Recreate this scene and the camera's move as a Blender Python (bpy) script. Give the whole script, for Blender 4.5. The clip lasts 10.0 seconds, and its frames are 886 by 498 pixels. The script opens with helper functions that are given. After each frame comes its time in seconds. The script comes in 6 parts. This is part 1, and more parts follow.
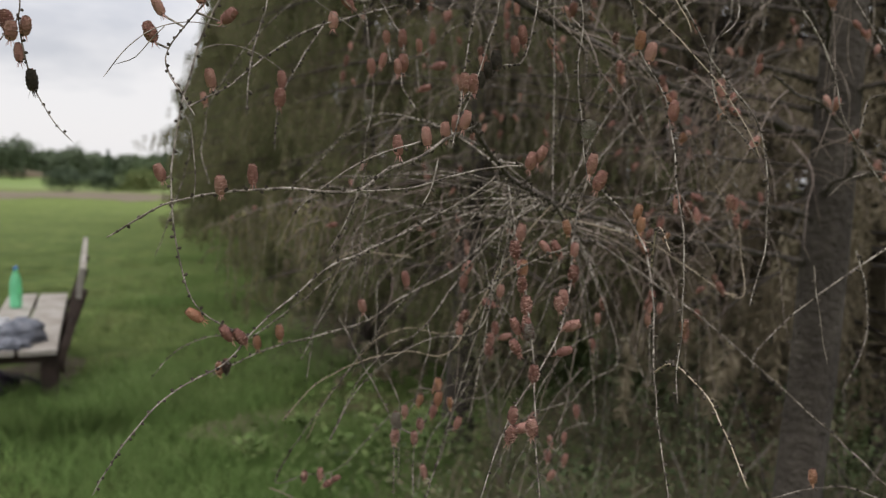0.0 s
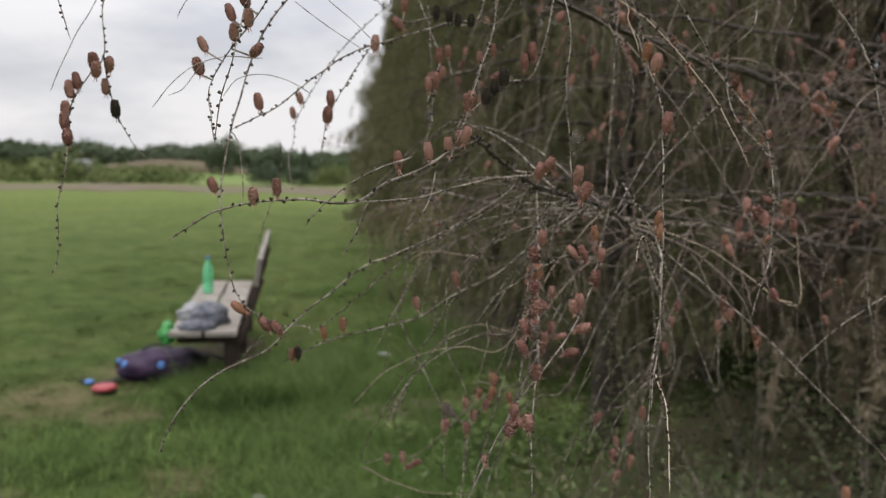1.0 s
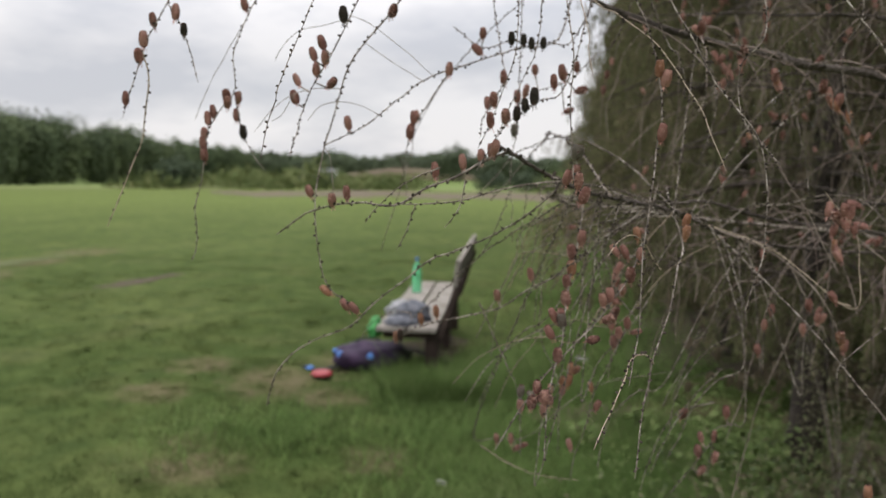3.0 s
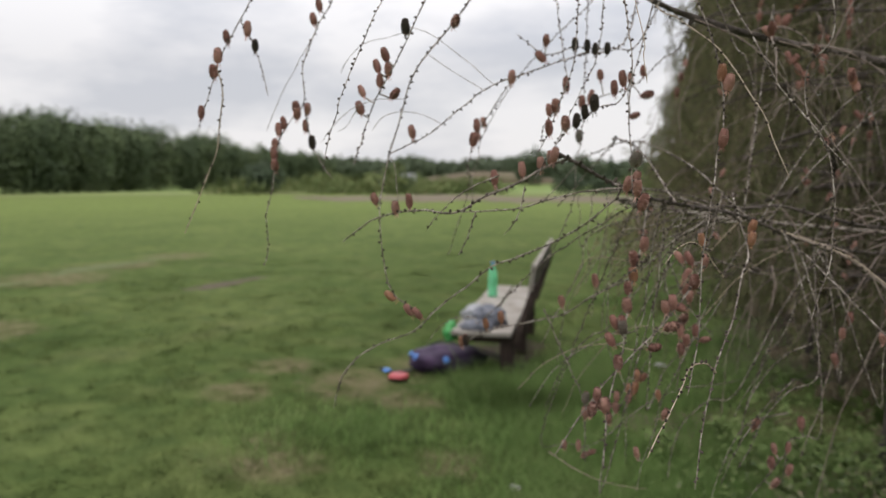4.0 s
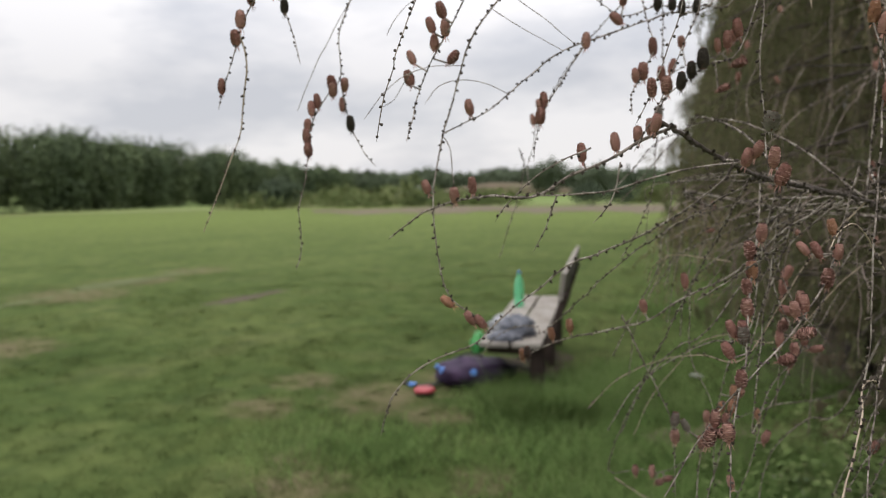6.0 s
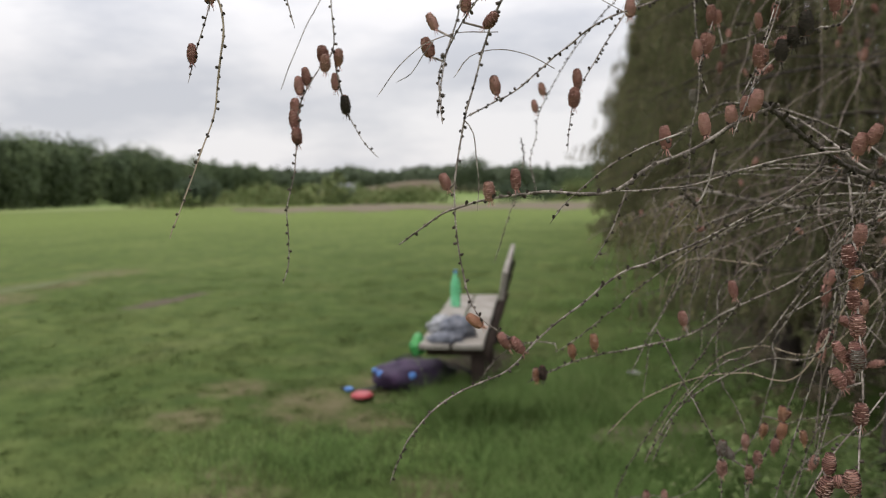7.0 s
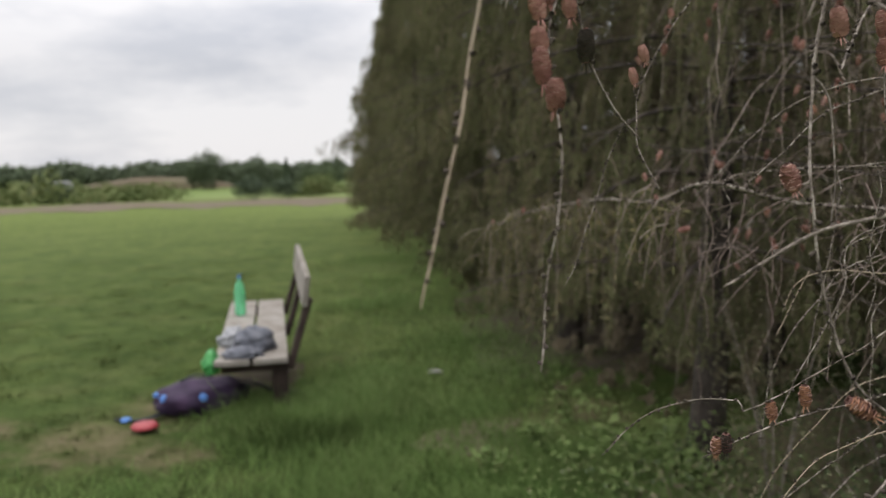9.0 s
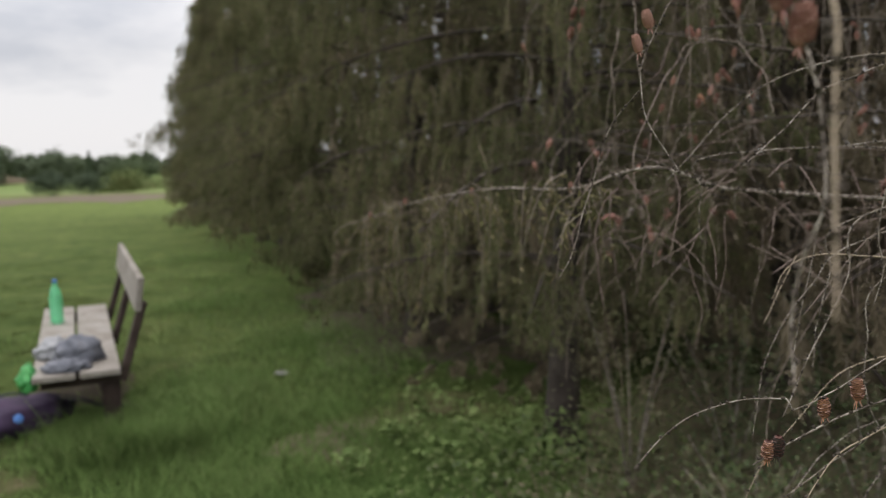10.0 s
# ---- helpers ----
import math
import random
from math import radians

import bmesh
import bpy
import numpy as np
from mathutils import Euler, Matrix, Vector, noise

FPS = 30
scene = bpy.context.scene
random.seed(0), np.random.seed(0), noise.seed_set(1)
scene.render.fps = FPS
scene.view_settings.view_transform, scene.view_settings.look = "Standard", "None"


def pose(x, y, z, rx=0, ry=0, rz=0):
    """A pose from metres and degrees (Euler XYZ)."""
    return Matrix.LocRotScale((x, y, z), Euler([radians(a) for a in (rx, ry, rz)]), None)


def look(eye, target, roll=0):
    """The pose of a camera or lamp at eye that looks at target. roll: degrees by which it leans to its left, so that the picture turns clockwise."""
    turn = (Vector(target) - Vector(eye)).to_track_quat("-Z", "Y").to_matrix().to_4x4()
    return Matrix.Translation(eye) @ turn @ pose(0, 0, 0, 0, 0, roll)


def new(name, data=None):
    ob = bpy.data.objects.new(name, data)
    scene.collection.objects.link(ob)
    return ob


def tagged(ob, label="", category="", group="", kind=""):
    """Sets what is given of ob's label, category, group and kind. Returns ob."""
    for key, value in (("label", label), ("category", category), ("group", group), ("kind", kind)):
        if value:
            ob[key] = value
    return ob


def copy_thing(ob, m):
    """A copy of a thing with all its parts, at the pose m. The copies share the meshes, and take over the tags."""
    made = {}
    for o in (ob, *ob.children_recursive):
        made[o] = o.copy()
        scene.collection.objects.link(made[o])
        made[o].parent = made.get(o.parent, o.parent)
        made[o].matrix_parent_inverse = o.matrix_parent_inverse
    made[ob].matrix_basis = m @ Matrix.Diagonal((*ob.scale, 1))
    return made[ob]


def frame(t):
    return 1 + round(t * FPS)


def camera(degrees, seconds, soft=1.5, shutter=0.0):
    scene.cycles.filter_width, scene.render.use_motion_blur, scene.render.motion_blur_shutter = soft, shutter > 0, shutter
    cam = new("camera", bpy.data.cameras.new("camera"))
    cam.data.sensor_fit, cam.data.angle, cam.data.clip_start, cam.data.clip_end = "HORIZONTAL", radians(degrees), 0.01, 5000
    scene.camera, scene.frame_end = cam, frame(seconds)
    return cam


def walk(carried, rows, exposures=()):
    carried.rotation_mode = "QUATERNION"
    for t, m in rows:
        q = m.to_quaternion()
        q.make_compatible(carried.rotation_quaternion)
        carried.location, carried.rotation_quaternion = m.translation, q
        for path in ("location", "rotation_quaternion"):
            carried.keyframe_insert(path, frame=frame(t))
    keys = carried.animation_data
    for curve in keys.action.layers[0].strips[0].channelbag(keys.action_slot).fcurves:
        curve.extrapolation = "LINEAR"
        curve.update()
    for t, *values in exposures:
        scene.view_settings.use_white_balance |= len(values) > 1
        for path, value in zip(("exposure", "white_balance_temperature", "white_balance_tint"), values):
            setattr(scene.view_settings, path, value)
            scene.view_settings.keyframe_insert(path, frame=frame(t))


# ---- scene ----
cam = camera(59.6, 10.0, soft=1.1)
PATH = [
    (0, (0.501, 0.238, 1.642), (0.381, 2.225, 1.445), 2.5),
    (0.5, (0.601, 0.186, 1.656), (0.238, 2.141, 1.445), 2.3),
    (1, (0.691, 0.205, 1.668), (0.12, 2.108, 1.437), 1.8),
    (1.5, (0.759, 0.234, 1.66), (-0.008, 2.066, 1.422), 1.4),
    (2, (0.821, 0.243, 1.661), (-0.048, 2.027, 1.418), 0.8),
    (2.5, (0.869, 0.22, 1.654), (-0.084, 1.963, 1.417), 0.8),
    (3, (0.955, 0.162, 1.678), (-0.138, 1.821, 1.449), 0.9),
    (4.5, (0.983, 0.166, 1.684), (-0.312, 1.675, 1.468), 0.1),
    (5, (0.952, 0.161, 1.675), (-0.372, 1.646, 1.468), 0.1),
    (5.5, (0.9, 0.208, 1.661), (-0.439, 1.68, 1.46), -0.6),
    (5.7, (0.869, 0.232, 1.65), (-0.456, 1.717, 1.454), -0.7),
    (7, (0.626, 0.333, 1.64), (-0.509, 1.968, 1.441), -0.8),
    (7.5, (0.487, 0.336, 1.635), (-0.522, 2.051, 1.435), -0.8),
    (8, (0.362, 0.39, 1.624), (-0.51, 2.178, 1.421), -0.8),
    (8.5, (0.235, 0.434, 1.638), (-0.488, 2.287, 1.429), -0.8),
    (9, (0.086, 0.476, 1.642), (-0.449, 2.39, 1.422), -0.9),
    (9.5, (-0.039, 0.518, 1.644), (-0.344, 2.48, 1.409), -1.2),
    (10, (-0.111, 0.58, 1.626), (-0.198, 2.563, 1.386), -0.7),
]
walk(cam, [(t, look(eye, aim, roll)) for t, eye, aim, roll in PATH], [(0, 0.0, 6640, 13.0), (10, 0.0, 6640, 13.0)])

cam.data.dof.use_dof = True
cam.data.dof.focus_distance = 0.65
cam.data.dof.aperture_fstop = 6.8

# ---- light: an overcast summer day ----
SUN_UP, SUN_ROUND = radians(48), radians(150)
world = bpy.data.worlds.new("overcast_sky")
scene.world = world
world.use_nodes = True
wn, wl = world.node_tree.nodes, world.node_tree.links
wn.clear()


def wnode(kind, **values):
    n = wn.new(kind)
    for k, v in values.items():
        n.inputs[k].default_value = v
    return n


sky = wn.new("ShaderNodeTexSky")
sky.sky_type, sky.sun_disc, sky.sun_elevation, sky.sun_rotation = "NISHITA", False, SUN_UP, SUN_ROUND
sky_dim = wnode("ShaderNodeMixRGB", Fac=1.0, Color2=(0.10, 0.10, 0.10, 1))
sky_dim.blend_type = "MULTIPLY"
coord = wn.new("ShaderNodeTexCoord")
flatten = wn.new("ShaderNodeMapping")
flatten.inputs["Scale"].default_value = (1.0, 1.0, 3.2)
big = wnode("ShaderNodeTexNoise", Scale=2.6, Detail=6.0, Roughness=0.55)
ramp = wn.new("ShaderNodeValToRGB")
ramp.color_ramp.elements[0].position, ramp.color_ramp.elements[0].color = 0.38, (0.61, 0.64, 0.69, 1)
ramp.color_ramp.elements[1].position, ramp.color_ramp.elements[1].color = 0.55, (0.875, 0.885, 0.90, 1)
cover = wnode("ShaderNodeMixRGB", Fac=0.93)
back = wnode("ShaderNodeBackground", Strength=1.0)
wout = wn.new("ShaderNodeOutputWorld")
wl.new(sky.outputs[0], sky_dim.inputs["Color1"])
wl.new(coord.outputs["Generated"], flatten.inputs["Vector"])
wl.new(flatten.outputs[0], big.inputs["Vector"])
wl.new(big.outputs[0], ramp.inputs[0])
wl.new(sky_dim.outputs[0], cover.inputs["Color1"])
wl.new(ramp.outputs[0], cover.inputs["Color2"])
# an overcast sky is brightest overhead
split = wn.new("ShaderNodeSeparateXYZ")
rise = wn.new("ShaderNodeMapRange")
rise.inputs["From Min"].default_value, rise.inputs["From Max"].default_value = 0.12, 1.0
rise.inputs["To Min"].default_value, rise.inputs["To Max"].default_value = 1.0, 3.0
wl.new(coord.outputs["Generated"], split.inputs[0])
wl.new(split.outputs["Z"], rise.inputs["Value"])
wl.new(rise.outputs[0], back.inputs["Strength"])
wl.new(cover.outputs[0], back.inputs["Color"])
wl.new(back.outputs[0], wout.inputs["Surface"])

sun = new("sun", bpy.data.lights.new("sun", "SUN"))
sun.data.energy, sun.data.angle, sun.data.color = 0.8, radians(25), (1.0, 0.97, 0.92)
sun.matrix_world = look((0, 0, 30), (12, -14, 0))


# ---- materials ----
def mat(name, colours, scale=8.0, fine=60.0, rough=0.8, bump=0.3, dist=0.002, island=0.0, metal=0.0, spread=(0.3, 0.7), sheer=0.0, random_by="island", gloss=0.3):
    """A surface of two or three colours mixed by coarse and fine noise, with fine relief."""
    m = bpy.data.materials.new(name)
    m.use_nodes = True
    n, l = m.node_tree.nodes, m.node_tree.links
    b = n["Principled BSDF"]
    b.inputs["Roughness"].default_value, b.inputs["Metallic"].default_value = rough, metal
    b.inputs["Specular IOR Level"].default_value = gloss
    c = n.new("ShaderNodeTexCoord")
    n1, n2 = n.new("ShaderNodeTexNoise"), n.new("ShaderNodeTexNoise")
    n1.inputs["Scale"].default_value, n1.inputs["Detail"].default_value = scale, 5
    n2.inputs["Scale"].default_value, n2.inputs["Detail"].default_value = fine, 4
    l.new(c.outputs["Object"], n1.inputs["Vector"])
    l.new(c.outputs["Object"], n2.inputs["Vector"])
    mix = n.new("ShaderNodeMath")
    mix.operation = "MULTIPLY_ADD"
    mix.inputs[1].default_value = 0.35
    half = n.new("ShaderNodeMath")
    half.operation = "MULTIPLY"
    half.inputs[1].default_value = 0.65
    l.new(n1.outputs[0], half.inputs[0])
    l.new(n2.outputs[0], mix.inputs[0])
    l.new(half.outputs[0], mix.inputs[2])
    last = mix.outputs[0]
    if island:
        if random_by == "object":
            g = n.new("ShaderNodeObjectInfo")
            rnd = g.outputs["Random"]
        else:
            g = n.new("ShaderNodeNewGeometry")
            rnd = g.outputs["Random Per Island"]
        add = n.new("ShaderNodeMath")
        add.operation = "MULTIPLY_ADD"
        add.inputs[1].default_value = island
        off = n.new("ShaderNodeMath")
        off.operation = "SUBTRACT"
        off.inputs[1].default_value = island / 2
        l.new(rnd, add.inputs[0])
        l.new(last, add.inputs[2])
        l.new(add.outputs[0], off.inputs[0])
        last = off.outputs[0]
    r = n.new("ShaderNodeValToRGB")
    el = r.color_ramp.elements
    while len(el) < len(colours):
        el.new(0.5)
    for i, col in enumerate(colours):
        el[i].position = spread[0] + (spread[1] - spread[0]) * i / (len(colours) - 1)
        el[i].color = (*col, 1)
    l.new(last, r.inputs[0])
    l.new(r.outputs[0], b.inputs["Base Color"])
    if bump:
        bp = n.new("ShaderNodeBump")
        bp.inputs["Strength"].default_value, bp.inputs["Distance"].default_value = bump, dist
        l.new(n2.outputs[0], bp.inputs["Height"])
        l.new(bp.outputs[0], b.inputs["Normal"])
    if sheer:
        t = n.new("ShaderNodeBsdfTranslucent")
        s = n.new("ShaderNodeMixShader")
        s.inputs[0].default_value = sheer
        l.new(r.outputs[0], t.inputs["Color"])
        l.new(b.outputs[0], s.inputs[1])
        l.new(t.outputs[0], s.inputs[2])
        l.new(s.outputs[0], n["Material Output"].inputs["Surface"])
    return m


M_TWIG = mat("twig_bark", [(0.072, 0.058, 0.047), (0.225, 0.188, 0.156), (0.41, 0.365, 0.315)], 70, 420, 0.85, 0.8, 0.0008, spread=(0.40, 0.62))
M_SPUR = mat("spur_shoot", [(0.035, 0.028, 0.022), (0.10, 0.08, 0.062)], 40, 400, 0.9, 0.5, 0.0006)
# twig bark copied darker, with the tangle's shade put into the colour
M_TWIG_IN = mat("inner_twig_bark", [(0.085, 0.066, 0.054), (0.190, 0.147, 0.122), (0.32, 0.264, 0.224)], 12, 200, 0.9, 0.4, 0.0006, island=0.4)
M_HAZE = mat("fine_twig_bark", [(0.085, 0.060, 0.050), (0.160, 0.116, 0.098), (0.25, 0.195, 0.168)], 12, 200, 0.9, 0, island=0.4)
M_DRY = mat("dry_twig", [(0.26, 0.20, 0.14), (0.42, 0.345, 0.255)], 30, 300, 0.8, 0.4, 0.0006)
M_BARK = mat("larch_bark", [(0.038, 0.031, 0.026), (0.080, 0.065, 0.054), (0.145, 0.120, 0.102)], 9, 60, 0.95, 1.0, 0.02)
M_TRUNK = mat("old_trunk_bark", [(0.024, 0.019, 0.016), (0.056, 0.046, 0.038), (0.100, 0.084, 0.071)], 7, 45, 0.95, 1.0, 0.02)
M_CONE = mat("cone_scale", [(0.285, 0.134, 0.112), (0.41, 0.202, 0.168), (0.52, 0.285, 0.236)], 60, 500, 0.75, 0.5, 0.0008, island=0.5, random_by="object")
M_CONE_ORANGE = mat("fresh_cone_scale", [(0.42, 0.205, 0.125), (0.56, 0.30, 0.185)], 60, 500, 0.7, 0.5, 0.0008, island=0.4, random_by="object")
# dark core colour stands in for the shade between the scales
M_CONE_CORE = mat("gap_shade_core", [(0.125, 0.062, 0.050), (0.19, 0.098, 0.078)], 60, 400, 0.9, 0.3, 0.0005)
# pale lip colour: the highlight on each scale tip, painted in
M_CONE_LIP = mat("highlight_scale_edge", [(0.42, 0.255, 0.20), (0.60, 0.42, 0.335)], 90, 600, 0.75, 0.4, 0.0005, island=0.4)
M_CONE_DARK = mat("old_cone_scale", [(0.03, 0.026, 0.022), (0.10, 0.082, 0.066)], 60, 500, 0.85, 0.5, 0.0008)
M_CONE_PALE = mat("weathered_cone_scale", [(0.16, 0.14, 0.12), (0.42, 0.38, 0.33)], 90, 500, 0.85, 0.5, 0.0008)
M_NEEDLE = mat("larch_needle", [(0.094, 0.108, 0.050), (0.148, 0.153, 0.074), (0.222, 0.190, 0.110)], 0.9, 9, 0.9, 0, island=0.25, sheer=0.4, gloss=0.1)
# brown inner sprays, coloured lighter to stand in for light inside the row
M_INNERNEEDLE_LIT = mat("lightened_dead_spray", [(0.150, 0.126, 0.084), (0.225, 0.186, 0.128), (0.30, 0.250, 0.178)], 0.9, 9, 0.9, 0, island=0.25, sheer=0.4, gloss=0.1)
M_DRYNEEDLE = mat("browning_needle", [(0.092, 0.092, 0.042), (0.155, 0.148, 0.068), (0.21, 0.17, 0.09)], 3, 20, 0.9, 0, island=0.5, sheer=0.25, gloss=0.1)
M_STRAND = mat("hanging_twig_bark", [(0.075, 0.060, 0.043), (0.185, 0.145, 0.10)], 3, 30, 0.9, 0, island=0.4)
M_TALL = mat("tall_grass_blade", [(0.100, 0.172, 0.047), (0.146, 0.230, 0.066), (0.20, 0.26, 0.096)], 1.2, 8, 0.8, 0, gloss=0.1, island=0.25, sheer=0.45)
M_TURF = mat("turf_blade", [(0.053, 0.080, 0.023), (0.084, 0.115, 0.034), (0.122, 0.142, 0.054)], 1.1, 7, 0.9, 0, gloss=0.06, island=0.3, sheer=0.3)
M_WEED = mat("weed_leaf", [(0.115, 0.172, 0.058), (0.172, 0.242, 0.082), (0.235, 0.275, 0.115)], 1.2, 10, 0.8, 0, gloss=0.1, island=0.25, sheer=0.2)
M_DEAD = mat("dead_grass_blade", [(0.150, 0.122, 0.080), (0.235, 0.195, 0.130), (0.30, 0.255, 0.175)], 2.0, 12, 0.9, 0, gloss=0.1, island=0.4, sheer=0.3)
M_BRAMBLE = mat("bramble_leaf", [(0.100, 0.140, 0.066), (0.165, 0.195, 0.098), (0.235, 0.205, 0.130)], 2.0, 12, 0.8, 0, gloss=0.1, island=0.4, sheer=0.25)
M_OLIVE = mat("shrub_leaf", [(0.09, 0.10, 0.045), (0.18, 0.18, 0.09), (0.27, 0.25, 0.15)], 3.0, 14, 0.7, 0, island=0.5, sheer=0.2)
# leaf colours of wood and skyline, paled to hold the haze of distance
M_WOODS = mat("broadleaf", [(0.050, 0.070, 0.040), (0.082, 0.108, 0.056), (0.128, 0.155, 0.076)], 0.09, 0.5, 0.9, 0, island=0.10, gloss=0.05)
M_FARWOOD = mat("distant_leaf", [(0.066, 0.086, 0.054), (0.108, 0.132, 0.080)], 0.05, 0.6, 0.9, 0, island=0.2, gloss=0.05)
M_SCRUB = mat("scrub_leaf", [(0.080, 0.108, 0.042), (0.125, 0.155, 0.060), (0.185, 0.185, 0.085)], 0.10, 0.7, 0.9, 0, island=0.2, gloss=0.05)
M_BUSH = mat("dark_bush_leaf", [(0.035, 0.055, 0.03), (0.065, 0.09, 0.045)], 0.8, 3, 0.8, 0, island=0.3)
M_HEATH = mat("heath", [(0.082, 0.066, 0.041), (0.118, 0.090, 0.058), (0.094, 0.102, 0.045)], 0.12, 1.5, 0.95, 0.5, 0.2)
M_SOIL = mat("bare_soil", [(0.042, 0.034, 0.021), (0.082, 0.062, 0.042), (0.062, 0.070, 0.026)], 5, 60, 0.95, 1.0, 0.01)
M_LITTER = mat("needle_litter", [(0.100, 0.078, 0.053), (0.175, 0.135, 0.093), (0.140, 0.138, 0.072)], 3, 50, 0.95, 1.0, 0.01)
M_DRYGRASS = mat("dry_grass", [(0.070, 0.094, 0.027), (0.098, 0.106, 0.040)], 6, 50, 0.95, 1.0, 0.01)
M_WOOD = mat("weathered_wood", [(0.15, 0.126, 0.105), (0.26, 0.235, 0.205), (0.35, 0.325, 0.295)], 6, 45, 0.85, 0.7, 0.003)
# bench underframe wood, darkened to carry the shade below seat and back
M_WOODDARK = mat("shade_dark_wood", [(0.022, 0.016, 0.013), (0.045, 0.031, 0.025), (0.07, 0.05, 0.042)], 8, 60, 0.85, 0.7, 0.003)
M_CLOTHGREY = mat("grey_cloth", [(0.06, 0.064, 0.078), (0.14, 0.147, 0.17), (0.25, 0.255, 0.28)], 12, 200, 0.9, 0.6, 0.002)
M_WHITEBAG = mat("white_plastic", [(0.20, 0.205, 0.215), (0.34, 0.345, 0.355)], 14, 90, 0.45, 0.4, 0.003)
M_PURPLE = mat("purple_nylon", [(0.012, 0.008, 0.020), (0.032, 0.018, 0.045), (0.065, 0.035, 0.075)], 9, 220, 0.7, 0.5, 0.002)
M_BLACK = mat("black_webbing", [(0.008, 0.009, 0.014), (0.022, 0.024, 0.034)], 12, 250, 0.75, 0.4, 0.001)
M_BLUE = mat("blue_badge", [(0.05, 0.15, 0.42), (0.12, 0.28, 0.62)], 30, 200, 0.5, 0.2, 0.001)
M_RED = mat("red_plastic", [(0.27, 0.030, 0.038), (0.36, 0.055, 0.06)], 12, 120, 0.45, 0.2, 0.001)
M_GREENBAG = mat("green_plastic", [(0.03, 0.20, 0.05), (0.08, 0.36, 0.10)], 14, 120, 0.4, 0.3, 0.002)
M_PAPER = mat("pale_paper", [(0.26, 0.26, 0.235), (0.42, 0.41, 0.38)], 20, 150, 0.8, 0.4, 0.002)
M_PAINT = mat("white_render", [(0.52, 0.53, 0.54), (0.68, 0.69, 0.70)], 0.4, 4, 0.85, 0.2, 0.02)
M_SLATE = mat("grey_roof", [(0.13, 0.13, 0.14), (0.21, 0.21, 0.22)], 0.5, 6, 0.8, 0.3, 0.02)


def clear_plastic(name, colour):
    m = bpy.data.materials.new(name)
    m.use_nodes = True
    b = m.node_tree.nodes["Principled BSDF"]
    b.inputs["Base Color"].default_value = (*colour, 1)
    b.inputs["Roughness"].default_value = 0.08
    b.inputs["IOR"].default_value = 1.2
    b.inputs["Transmission Weight"].default_value = 0.55
    return m


M_BOTTLE = clear_plastic("green_clear_plastic", (0.30, 0.85, 0.52))


CENTRE = (0.5, 0.3)
WORN = ((-2.35, 2.78, 0.26), (-1.60, 3.47, 0.24), (-3.2, 4.25, 0.42), (-2.72, 3.05, 0.18), (-3.7, 3.5, 0.26), (-4.0, 4.2, 0.28), (-3.0, 5.1, 0.50), (-2.6, 4.2, 0.25), (-0.85, 4.68, 0.26), (-0.62, 5.15, 0.30), (-0.35, 5.5, 0.3), (0.35, 3.3, 0.3), (-10.5, 5.2, 0.8), (-11.2, 6.6, 0.7), (-11.8, 8.0, 0.6), (-7.4, 3.2, 0.5))


